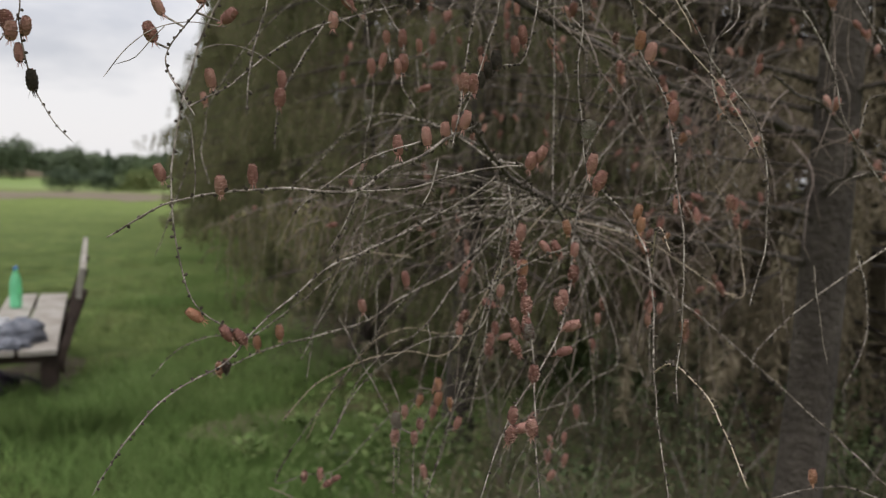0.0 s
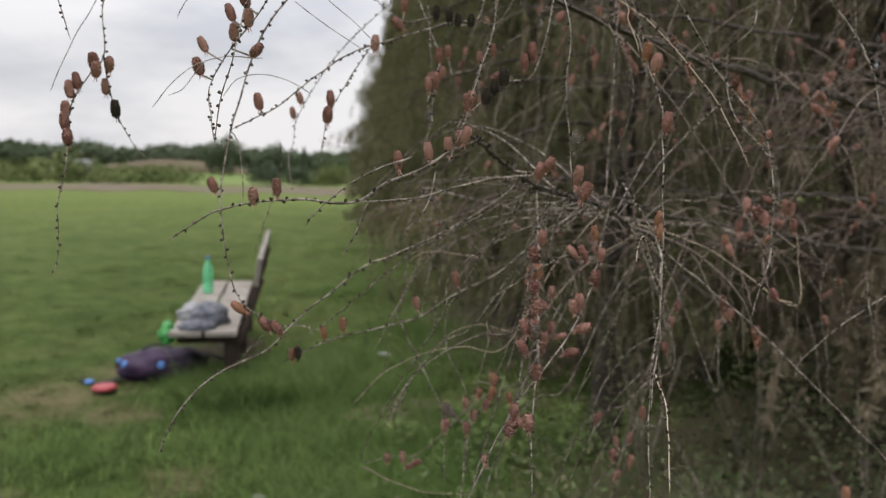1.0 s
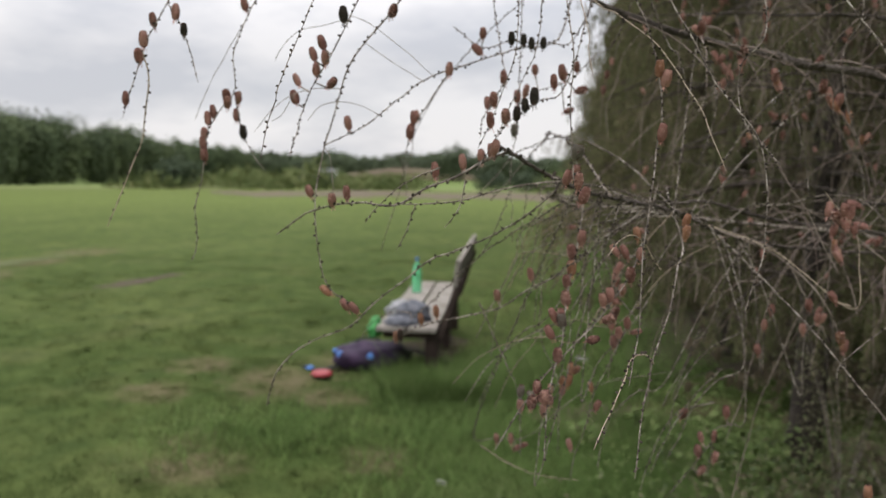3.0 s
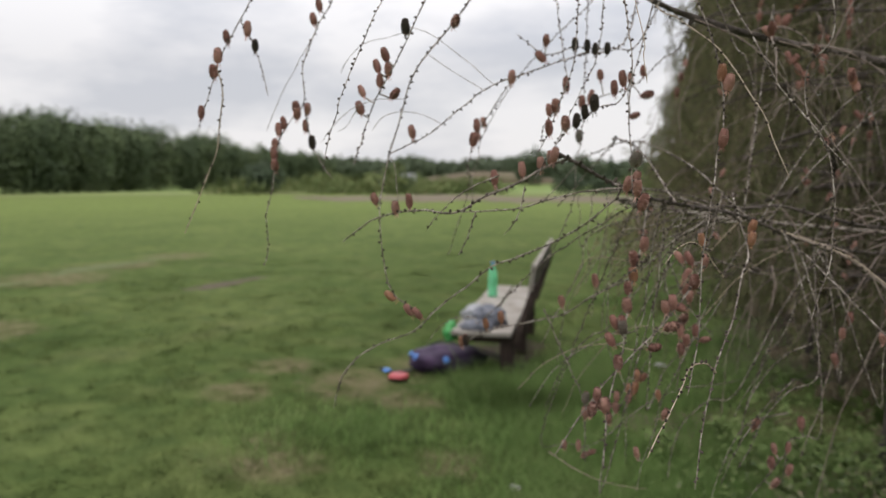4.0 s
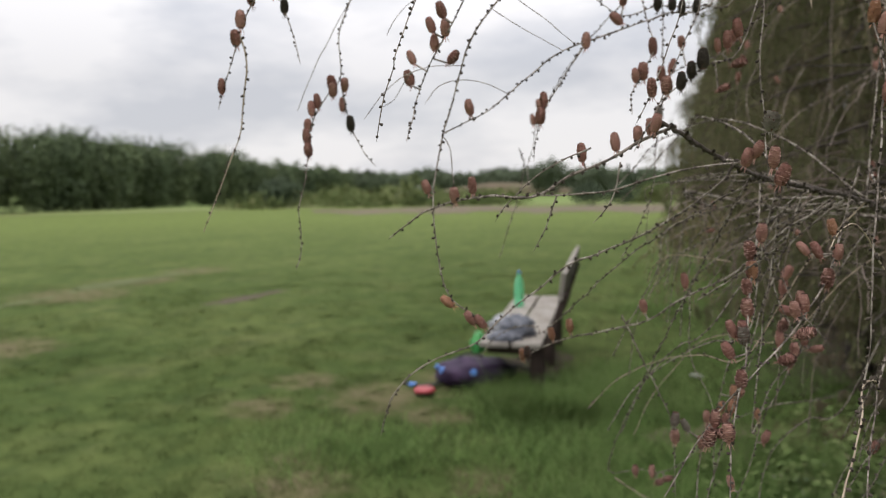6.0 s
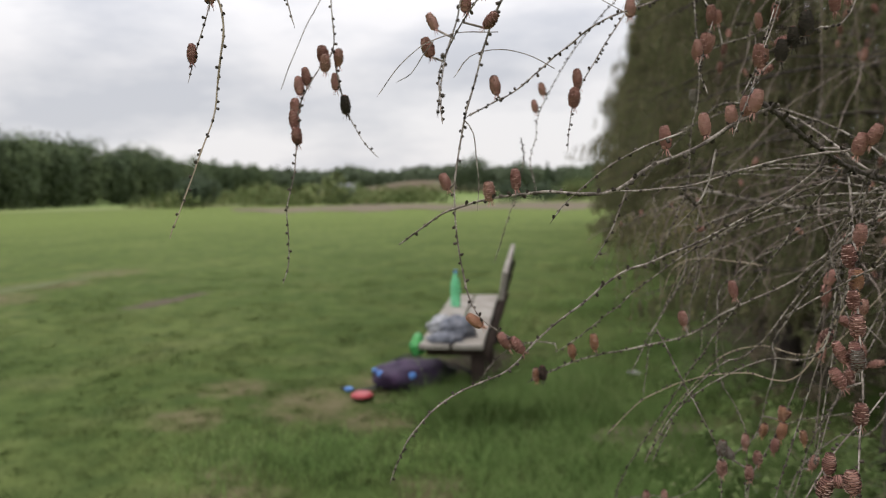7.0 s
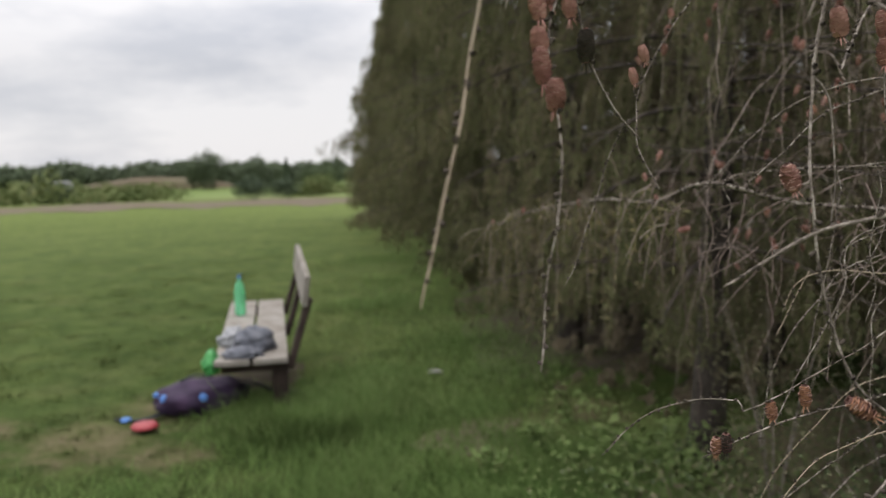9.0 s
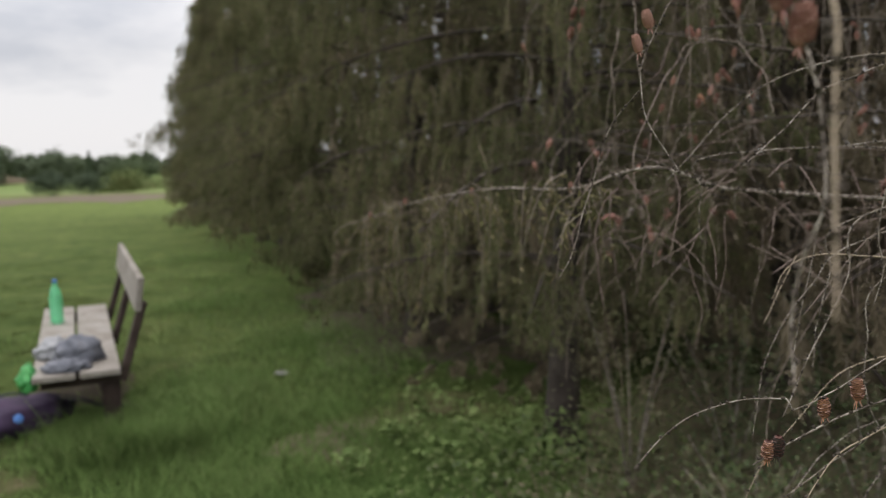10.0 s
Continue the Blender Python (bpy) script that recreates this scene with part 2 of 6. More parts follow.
def lawn_material():
    """Mown grass, rough brown ground past it, then pale fields: told apart by the way from the tree."""
    m = bpy.data.materials.new("meadow")
    m.use_nodes = True
    n, l = m.node_tree.nodes, m.node_tree.links
    b = n["Principled BSDF"]
    b.inputs["Roughness"].default_value = 0.95
    b.inputs["Specular IOR Level"].default_value = 0.05
    c = n.new("ShaderNodeTexCoord")

    def noise_at(scale, detail=5.0):
        t = n.new("ShaderNodeTexNoise")
        t.inputs["Scale"].default_value, t.inputs["Detail"].default_value = scale, detail
        l.new(c.outputs["Object"], t.inputs["Vector"])
        return t.outputs[0]

    def ramp_of(src, stops):
        r = n.new("ShaderNodeValToRGB")
        el = r.color_ramp.elements
        while len(el) < len(stops):
            el.new(0.5)
        for e, (p, col) in zip(el, stops):
            e.position, e.color = p, (*col, 1)
        l.new(src, r.inputs[0])
        return r.outputs[0]

    def blend(fac, a, d):
        x = n.new("ShaderNodeMixRGB")
        l.new(fac, x.inputs["Fac"])
        l.new(a, x.inputs["Color1"])
        l.new(d, x.inputs["Color2"])
        return x.outputs[0]

    def math(op, a, d):
        x = n.new("ShaderNodeMath")
        x.operation = op
        for i, v in enumerate((a, d)):
            if isinstance(v, (int, float)):
                x.inputs[i].default_value = v
            else:
                l.new(v, x.inputs[i])
        return x.outputs[0]

    lawn = ramp_of(noise_at(0.35, 8), [(0.36, (0.043, 0.066, 0.018)), (0.5, (0.063, 0.089, 0.026)), (0.62, (0.088, 0.110, 0.036))])
    dry = ramp_of(noise_at(1.4, 7), [(0.34, (0.036, 0.060, 0.015)), (0.50, (0.055, 0.082, 0.022)), (0.70, (0.098, 0.098, 0.044))])
    tone = n.new("ShaderNodeMixRGB")
    tone.inputs["Fac"].default_value = 0.33
    l.new(lawn, tone.inputs["Color1"])
    l.new(dry, tone.inputs["Color2"])
    # pale grazing-angle sheen of the far grass, put into the colour by distance
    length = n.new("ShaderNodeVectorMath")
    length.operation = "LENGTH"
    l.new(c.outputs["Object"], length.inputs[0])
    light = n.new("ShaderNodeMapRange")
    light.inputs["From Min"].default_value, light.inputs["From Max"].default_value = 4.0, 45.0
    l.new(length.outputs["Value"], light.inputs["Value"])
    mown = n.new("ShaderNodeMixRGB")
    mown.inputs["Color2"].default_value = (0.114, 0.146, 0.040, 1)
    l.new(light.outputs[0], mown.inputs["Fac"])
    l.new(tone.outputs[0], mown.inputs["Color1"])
    near = n.new("ShaderNodeMixRGB")
    near.blend_type = "MULTIPLY"
    near.inputs["Fac"].default_value = 0.6
    l.new(mown.outputs[0], near.inputs["Color1"])
    l.new(ramp_of(noise_at(28, 4), [(0.3, (0.84, 0.84, 0.84)), (0.62, (1.05, 1.05, 1.05))]), near.inputs["Color2"])
    # soft streaks left by the mower
    along = n.new("ShaderNodeMapping")
    along.vector_type = "TEXTURE"
    along.inputs["Rotation"].default_value = (0, 0, radians(22))
    along.inputs["Scale"].default_value = (0.9, 6.0, 1)
    l.new(c.outputs["Object"], along.inputs["Vector"])
    mower = n.new("ShaderNodeTexNoise")
    mower.inputs["Scale"].default_value, mower.inputs["Detail"].default_value = 1.5, 5
    l.new(along.outputs[0], mower.inputs["Vector"])
    streak = n.new("ShaderNodeMixRGB")
    streak.blend_type = "MULTIPLY"
    streak.inputs["Fac"].default_value = 1.0
    l.new(near.outputs[0], streak.inputs["Color1"])
    clump = n.new("ShaderNodeMixRGB")
    clump.blend_type = "MULTIPLY"
    clump.inputs["Fac"].default_value = 1.0
    l.new(streak.outputs[0], clump.inputs["Color1"])
    l.new(ramp_of(noise_at(4.2, 7), [(0.32, (0.70, 0.76, 0.74)), (0.5, (0.97, 0.98, 0.97)), (0.68, (1.20, 1.16, 1.18))]), clump.inputs["Color2"])
    l.new(ramp_of(mower.outputs[0], [(0.34, (0.93, 0.95, 0.94)), (0.66, (1.05, 1.04, 1.04))]), streak.inputs["Color2"])
    heath = ramp_of(noise_at(0.12, 7), [(0.36, (0.095, 0.085, 0.048)), (0.5, (0.135, 0.115, 0.068)), (0.64, (0.125, 0.140, 0.052))])
    field = ramp_of(noise_at(0.03, 6), [(0.4, (0.12, 0.17, 0.052)), (0.6, (0.17, 0.21, 0.08))])
    way = math("ADD", length.outputs["Value"], math("MULTIPLY", noise_at(0.08, 4), 14.0))
    f1 = math("MULTIPLY", math("SUBTRACT", way, 100.0), 0.3)
    f1c = n.new("ShaderNodeClamp")
    l.new(f1, f1c.inputs[0])
    f2c = n.new("ShaderNodeClamp")
    l.new(math("MULTIPLY", math("SUBTRACT", way, 104.0), 0.15), f2c.inputs[0])
    colour = blend(f2c.outputs[0], blend(f1c.outputs[0], clump.outputs[0], heath), field)
    # worn, dry spots with frayed edges
    wear = None
    fray = noise_at(9, 5)
    for x, y, r in WORN:
        gap = n.new("ShaderNodeVectorMath")
        gap.operation = "DISTANCE"
        gap.inputs[1].default_value = (x - CENTRE[0], y - CENTRE[1], 0)
        l.new(c.outputs["Object"], gap.inputs[0])
        near_spot = n.new("ShaderNodeMapRange")
        near_spot.inputs["From Min"].default_value, near_spot.inputs["From Max"].default_value = 0.0, r * 1.5
        near_spot.inputs["To Min"].default_value, near_spot.inputs["To Max"].default_value = 1.0, 0.0
        l.new(gap.outputs["Value"], near_spot.inputs["Value"])
        wear = near_spot.outputs[0] if wear is None else math("MAXIMUM", wear, near_spot.outputs[0])
    bare = n.new("ShaderNodeMapRange")
    bare.inputs["From Min"].default_value, bare.inputs["From Max"].default_value = 0.70, 1.15
    bare.inputs["To Max"].default_value = 0.75
    l.new(math("ADD", wear, fray), bare.inputs["Value"])
    earth = ramp_of(noise_at(6, 6), [(0.35, (0.085, 0.088, 0.036)), (0.5, (0.125, 0.108, 0.058)), (0.65, (0.160, 0.128, 0.080))])
    colour = blend(bare.outputs[0], colour, earth)
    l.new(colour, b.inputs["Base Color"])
    bp = n.new("ShaderNodeBump")
    bp.inputs["Strength"].default_value, bp.inputs["Distance"].default_value = 0.35, 0.02
    l.new(noise_at(22, 6), bp.inputs["Height"])
    l.new(bp.outputs[0], b.inputs["Normal"])
    return m


M_LAWN = lawn_material()


# ---- mesh helpers ----
RNG = np.random.default_rng(7)


def mesh_of(name, verts, faces, material, smooth=False):
    """A mesh from arrays of corners and faces that all have the same number of corners."""
    verts, faces = np.asarray(verts, np.float32), np.asarray(faces, np.int32)
    k = faces.shape[1]
    me = bpy.data.meshes.new(name)
    me.vertices.add(len(verts))
    me.vertices.foreach_set("co", verts.ravel())
    me.loops.add(faces.size)
    me.loops.foreach_set("vertex_index", faces.ravel())
    me.polygons.add(len(faces))
    me.polygons.foreach_set("loop_start", np.arange(0, faces.size, k, dtype=np.int32))
    me.polygons.foreach_set("loop_total", np.full(len(faces), k, np.int32))
    if smooth:
        me.polygons.foreach_set("use_smooth", np.ones(len(faces), bool))
    me.update(calc_edges=True)
    me.validate()
    if material:
        me.materials.append(material)
    return me


def toward_path(v, f):
    """Turns the order of each face's corners so that its outer side looks to the path."""
    a, b, c = v[f[:, 0]], v[f[:, 1]], v[f[:, 2]]
    away = (np.cross(b - a, c - a) * (np.array((0.2, 0.3, 1.6)) - a)).sum(1) < 0
    f = f.copy()
    f[away] = f[away][:, ::-1]
    return f


def lift_normals(me, up=0.85, seed=1):
    """Blades are lit like the turf they make up: their normals lean to the sky."""
    rng = np.random.default_rng(seed)
    n = rng.standard_normal((len(me.vertices), 3)) * (1 - up)
    n[:, 2] = np.abs(n[:, 2]) + up
    n /= np.linalg.norm(n, axis=1, keepdims=True)
    me.normals_split_custom_set_from_vertices(n.tolist())


def from_bm(name, bm, material, smooth=False):
    me = bpy.data.meshes.new(name)
    bmesh.ops.recalc_face_normals(bm, faces=bm.faces)
    bm.to_mesh(me)
    bm.free()
    for p in me.polygons:
        p.use_smooth = smooth
    me.materials.append(material)
    return me


def part(name, me, parent, label="", matrix=None):
    ob = new(name, me)
    ob.parent = parent
    if matrix is not None:
        ob.matrix_basis = matrix
    return tagged(ob, label) if label else ob


def root(name, x, y, z, label, category, group="", turn=0.0):
    ob = new(name)
    ob.empty_display_size = 0.1
    ob.matrix_basis = pose(x, y, z, 0, 0, turn)
    return tagged(ob, label, category, group)


def spline(points, step=0.008):
    """A smooth line through the points, cut about every step metres."""
    p = np.asarray(points, float)
    q = np.vstack([2 * p[0] - p[1], p, 2 * p[-1] - p[-2]])
    out = []
    for i in range(len(p) - 1):
        a, b, c, d = q[i:i + 4]
        s = np.linspace(0, 1, max(2, int(np.linalg.norm(c - b) / step)), endpoint=False)[:, None]
        out.append(0.5 * (2 * b + (c - a) * s + (2 * a - 5 * b + 4 * c - d) * s**2 + (3 * b - a - 3 * c + d) * s**3))
    return np.vstack([*out, p[-1:]])


def tube(path, radii, sides=6):
    """Corners and quads of a tube along the path, closed at its end by a point-thin ring."""
    path = np.asarray(path, float)
    n = len(path)
    radii = np.broadcast_to(radii, n)
    along = np.gradient(path, axis=0)
    along /= np.linalg.norm(along, axis=1, keepdims=True) + 1e-12
    ref = np.array([0.31, 0.83, 0.46])
    u = np.cross(along, ref)
    u /= np.linalg.norm(u, axis=1, keepdims=True) + 1e-12
    v = np.cross(along, u)
    ang = np.arange(sides) * 2 * np.pi / sides
    ring = u[:, None] * np.cos(ang)[None, :, None] + v[:, None] * np.sin(ang)[None, :, None]
    verts = (path[:, None] + ring * radii[:, None, None]).reshape(-1, 3)
    i, j = np.meshgrid(np.arange(n - 1), np.arange(sides), indexing="ij")
    k = (j + 1) % sides
    faces = np.stack([i * sides + j, i * sides + k, (i + 1) * sides + k, (i + 1) * sides + j], -1).reshape(-1, 4)
    return verts, faces


def joined(pieces):
    """Corners and faces of many pieces as one."""
    verts, faces, at = [], [], 0
    for v, f in pieces:
        verts.append(v)
        faces.append(f + at)
        at += len(v)
    return np.vstack(verts), np.vstack(faces)


def along_at(path, share):
    d = np.r_[0, np.cumsum(np.linalg.norm(np.diff(path, axis=0), axis=1))]
    return np.array([np.interp(share * d[-1], d, path[:, i]) for i in range(3)])




def ground_z(x, y):
    """Level round the tree, then a gentle fall across the meadow, and flat country past it."""
    d = np.hypot(x - CENTRE[0], y - CENTRE[1])
    s = np.clip(d - 10.0, 0, 190.0)
    fall = -0.0262 * (s - 4.0 * (1 - np.exp(-s / 4.0)))
    lumps = 0.012 * np.sin(1.3 * x + 0.4 * y) * np.cos(0.9 * y - 0.5 * x) + 0.008 * np.sin(2.9 * x - 1.7 * y)
    return fall + lumps * np.clip(d / 6, 0.3, 1.5)


def polar(bearing, dist):
    """A place at so many degrees to the left of the y axis and so far from the tree's twigs."""
    a = radians(bearing)
    return CENTRE[0] - dist * math.sin(a), CENTRE[1] + dist * math.cos(a)


# ---- ground ----
def build_ground():
    radii = np.r_[0.0, np.geomspace(0.5, 2600, 120)]
    ang = np.linspace(0, 2 * np.pi, 181)[:-1]
    r, a = np.meshgrid(radii, ang, indexing="ij")
    x, y = r * np.cos(a), r * np.sin(a)
    verts = np.stack([x, y, ground_z(x + CENTRE[0], y + CENTRE[1])], -1).reshape(-1, 3)
    m = len(ang)
    i, j = np.meshgrid(np.arange(len(radii) - 1), np.arange(m), indexing="ij")
    k = (j + 1) % m
    faces = np.stack([i * m + j, (i + 1) * m + j, (i + 1) * m + k, i * m + k], -1).reshape(-1, 4)
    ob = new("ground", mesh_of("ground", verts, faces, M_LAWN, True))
    ob.location = (*CENTRE, 0)
    tagged(ob, "wide mown meadow grass falling gently to far fields", "ground", kind="structure")


build_ground()
# ---- the larch by the path: trunk, boughs, cone-bearing twigs ----
BASE = np.array((1.5, 2.7, 0.0))
larch = root("larch_tree", *BASE, "old larch with drooping bare twigs and many brown cones", "tree")


def cone_mesh(name, material, plump=1.0, open_scales=0.0, rows=11):
    """An upright larch cone, 22 mm high: rings of broad overlapping scales, their lips painted pale as highlights,
    round a core painted dark as shaded gaps, and bracts at its foot.
    """
    rng = np.random.default_rng(len(name))
    high, wide = 0.0218, 0.0054 * plump
    verts, faces, slots = [], [], []

    def width_at(s):
        return wide * (max(0.0, math.sin(math.pi * min(1.0, 0.18 + 0.72 * s))) ** 0.78)

    ring = 9
    for i in range(8):
        s = i / 7
        for j in range(ring):
            a = 2 * math.pi * j / ring
            w = width_at(s) * (0.90 - 0.40 * open_scales)
            verts.append((w * math.cos(a), w * math.sin(a), high * s))
    for i in range(7):
        for j in range(ring):
            k = (j + 1) % ring
            faces.append((i * ring + j, i * ring + k, (i + 1) * ring + k, (i + 1) * ring + j))
            slots.append(1)
    step = high * 0.90 / rows
    for r in range(rows):
        s0 = 0.02 + 0.90 * r / rows
        count = 7 if 0 < r < rows - 2 else 5
        for i in range(count):
            s = s0 + rng.uniform(-0.015, 0.015)
            a = 2 * math.pi * (i + 0.5 * (r % 2)) / count + rng.uniform(-0.10, 0.10)
            rad, tan = Vector((math.cos(a), math.sin(a), 0)), Vector((-math.sin(a), math.cos(a), 0))
            w = width_at(s)
            top = min(1.0, s + 1.5 * step / high)
            side = 4.0 * w / count
            out = (0.00045 + 0.0032 * open_scales) * rng.uniform(0.7, 1.3)
            foot = rad * w * 0.80 + Vector((0, 0, high * s))
            mid = rad * (width_at(s * 0.5 + top * 0.5) + out * 0.6) + Vector((0, 0, high * (s * 0.45 + top * 0.55)))
            tip = rad * (width_at(top) + out) + Vector((0, 0, high * top - 0.0002))
            lip = tip + rad * 0.00065 * rng.uniform(0.5, 1.6) + Vector((0, 0, rng.uniform(-0.0003, 0.0003)))
            back = tip - rad * 0.0012 + Vector((0, 0, 0.0001))
            b = len(verts)
            for spot, k in ((foot, 0.75), (mid, 1.0), (tip, 0.85), (lip, 0.70), (back, 0.7)):
                verts += [tuple(spot - tan * side * k), tuple(spot + tan * side * k)]
            faces += [(b + 2 * q, b + 2 * q + 1, b + 2 * q + 3, b + 2 * q + 2) for q in range(4)]
            # each scale's upper ledge takes the core's dark, a painted shade line
            slots += [0, 0, 2, 1]
    for i in range(7):
        a = 2 * math.pi * i / 7 + rng.uniform(-0.3, 0.3)
        rad, tan = Vector((math.cos(a), math.sin(a), 0)), Vector((-math.sin(a), math.cos(a), 0))
        b = len(verts)
        drop = rng.uniform(0.003, 0.008)
        verts += [tuple(rad * 0.002 - tan * 0.0006), tuple(rad * 0.002 + tan * 0.0006), tuple(rad * 0.005 + Vector((0, 0, -drop)) + tan * 0.0002), tuple(rad * 0.005 + Vector((0, 0, -drop)) - tan * 0.0002)]
        faces.append((b, b + 1, b + 2, b + 3))
        slots.append(0)
    me = mesh_of(name, verts, faces, material)
    me.materials.append(M_CONE_CORE)
    # brown and orange cones get the painted highlight on their lips
    me.materials.append(M_CONE_LIP if material in (M_CONE, M_CONE_ORANGE) else material)
    me.polygons.foreach_set("material_index", np.array(slots, np.int32))
    return me


CONES = {
    "r": [cone_mesh("cone_a", M_CONE), cone_mesh("cone_ab", M_CONE, 0.88), cone_mesh("cone_abc", M_CONE, 1.02, 0.16, 10)],
    "o": [cone_mesh("cone_o", M_CONE_ORANGE, 0.98, 0.0), cone_mesh("cone_op", M_CONE_ORANGE, 0.92, 0.05)],
    "d": [cone_mesh("cone_d", M_CONE_DARK, 0.9, 0.1)],
    "far": [cone_mesh("cone_far", M_CONE, 0.95, 0.1, 4)],
    "p": [cone_mesh("cone_p", M_CONE_PALE, 0.95, 0.2)],
    "w": [cone_mesh("cone_w", M_CONE_PALE, 1.15, 0.75, 8)],
}
CONE_LABEL = {"o": "orange-brown cone", "d": "dark old cone", "p": "pale weathered cone", "w": "open grey cone"}


def upright(axis, spin=0.0):
    return Vector(axis).to_track_quat("Z", "Y").to_matrix().to_4x4() @ pose(0, 0, 0, 0, 0, spin)


def cone_matrix(foot, axis, size, spin):
    return Matrix.Translation(foot) @ upright(axis, spin) @ Matrix.Diagonal((size, size, size, 1))


def hang_cone(twig, kind, foot, axis, size):
    choice = CONES[kind]
    me = choice[int(RNG.integers(len(choice)))]
    part("cone", me, twig, CONE_LABEL.get(kind, ""), cone_matrix(foot, axis, size, RNG.uniform(0, 360)))


def twig_pieces(path, r0, r1, sides=6, knob_gap=0.0095, knob=1.0):
    """The bark of a twig: a wavering taper with short spur shoots set round it."""
    n = len(path)
    s = np.linspace(0, 1, n)
    radii = (r0 + (r1 - r0) * s**0.8) * (1 + 0.10 * RNG.standard_normal(n))
    radii[-1] *= 0.3
    body = tube(path, radii, sides)
    pieces = [body]
    d = np.r_[0, np.cumsum(np.linalg.norm(np.diff(path, axis=0), axis=1))]
    at = 0.006
    while knob and at < d[-1] - 0.004:
        p = np.array([np.interp(at, d, path[:, i]) for i in range(3)])
        r = np.interp(at, d, radii)
        way = RNG.standard_normal(3)
        way /= np.linalg.norm(way)
        long_ = RNG.uniform(1.1, 2.4) * (0.0010 + 0.5 * r) * knob
        pieces.append(tube(np.array([p, p + way * (r + long_ * 0.55), p + way * (r + long_)]), np.array([r * 0.9, 0.0013 + r * 0.5, 0.0011 + r * 0.3]), 5 if sides > 5 else 4))
        at += knob_gap * RNG.uniform(0.55, 1.7)
    BODY_FACES[0] = len(body[1])
    return joined(pieces)


BODY_FACES = [0]


def twig_mesh(name, v, f, material):
    """A twig's mesh, its spur shoots of darker bark."""
    me = mesh_of(name, v, f, material, True)
    if len(me.polygons) == len(f):
        me.materials.append(M_SPUR)
        me.polygons.foreach_set("material_index", (np.arange(len(f)) >= BODY_FACES[0]).astype(np.int32))
    return me


def waver(path, amount):
    """Small kinks along a twig, none at its ends."""
    n = len(path)
    k = RNG.standard_normal((n, 3))
    for _ in range(3):
        k[1:-1] = (k[:-2] + k[1:-1] + k[2:]) / 3
    return path + k * amount * np.minimum(1, np.minimum(np.arange(n), np.arange(n)[::-1]) / 4)[:, None]


# boughs: two that reach over the path, one that leads into the crossing twigs
OVER_A = spline([(1.5, 2.7, 2.75), (1.0, 1.85, 2.50), (0.55, 1.22, 2.20), (0.15, 0.98, 2.06), (-0.2, 0.94, 2.06)], 0.03)
OVER_B = spline([(1.5, 2.7, 3.0), (0.95, 2.1, 2.68), (0.4, 1.65, 2.32), (0.08, 1.5, 2.20), (-0.15, 1.42, 2.17)], 0.03)
BOUGHS = [OVER_A, OVER_B]


def bough(path, r0, r1):
    v, f = twig_pieces(waver(path, 0.008), r0, r1, 9, 0.05, 1.5)
    return part("bough", mesh_of("bough", v - BASE, f, M_BARK, True), larch, "rough grey-brown bough")


OVER_C = spline([(1.5, 2.7, 1.80), (0.95, 1.97, 1.83), (0.691, 1.619, 1.859), (0.594, 1.504, 1.881), (0.492, 1.385, 1.912), (0.41, 1.29, 1.965), (0.30, 1.22, 2.05)], 0.03)
bough(OVER_C, 0.014, 0.004)
bough(OVER_A, 0.022, 0.004)
bough(OVER_B, 0.022, 0.004)


def hero_twig(mm, root_kind, points, cones=(), material=None):
    """One cone-bearing twig, from its foot to its tip. root_kind: h hangs from a bough overhead, r and R grow from the nearest bough, b is the low bough itself, - forks off another twig."""
    pts = [np.array(p) for p in points]
    lead = []
    if root_kind == "b":
        lead = [np.array((1.5, 2.7, 1.62))]
    elif root_kind in "hrR":
        pool = BOUGHS[2] if root_kind == "r" else np.vstack(BOUGHS[:2])
        back = pts[0] - pts[1]
        gaps = pool - pts[0]
        far = np.linalg.norm(gaps, axis=1) + 1e-6
        turn = (gaps @ (back / np.linalg.norm(back))) / far
        near = pool[np.argmin(far * (1.6 - turn) + (10.0 * (pool[:, 2] < pts[0][2] + 0.05) if root_kind == "h" else 0.0))]
        gap = np.linalg.norm(near - pts[0])
        if gap > 0.02:
            lead = [near, near * 0.5 + pts[0] * 0.5 + np.array((0, 0, 0.02 if root_kind != "h" else 0.0))] if gap > 0.08 else [near]
    main = spline([*lead, *pts], 0.007)
    if root_kind == "b":
        BOUGHS.append(main)
    path = waver(main, 0.0012)
    r0 = mm * 0.70 / 1000
    v, f = twig_pieces(path, r0, max(0.0005, r0 * 0.5), 7 if mm > 1 else 5, knob=1.15 if mm > 1 else 0, knob_gap=0.0085)
    name = "bough" if mm > 5 else "twig"
    ob = part(name, twig_mesh(name, v - BASE, f, (M_BARK if root_kind == "b" else material) or M_TWIG), larch)
    own = spline(pts, 0.004)
    for u, dx, dz, kind in cones:
        foot_on = along_at(own, u)
        mid = foot_on + np.array((dx, 0, dz)) / 1000
        axis = np.array((dx * 0.5, RNG.uniform(-3, 2), 16.0 + 0.4 * dz))
        if dz < -2:
            axis = np.array((dx, -2.0, 5.0))
        axis /= np.linalg.norm(axis)
        size = RNG.uniform(0.82, 1.03)
        foot = mid - axis * 0.0105 * size
        hang_cone(ob, kind, foot - BASE, axis, size)
        stalk = spline([foot_on, foot_on * 0.5 + foot * 0.5, foot], 0.004)
        v2, f2 = tube(stalk, 0.0011, 5)
        part("stalk", mesh_of("stalk", v2 - BASE, f2, material or M_TWIG, True), ob)
    return ob


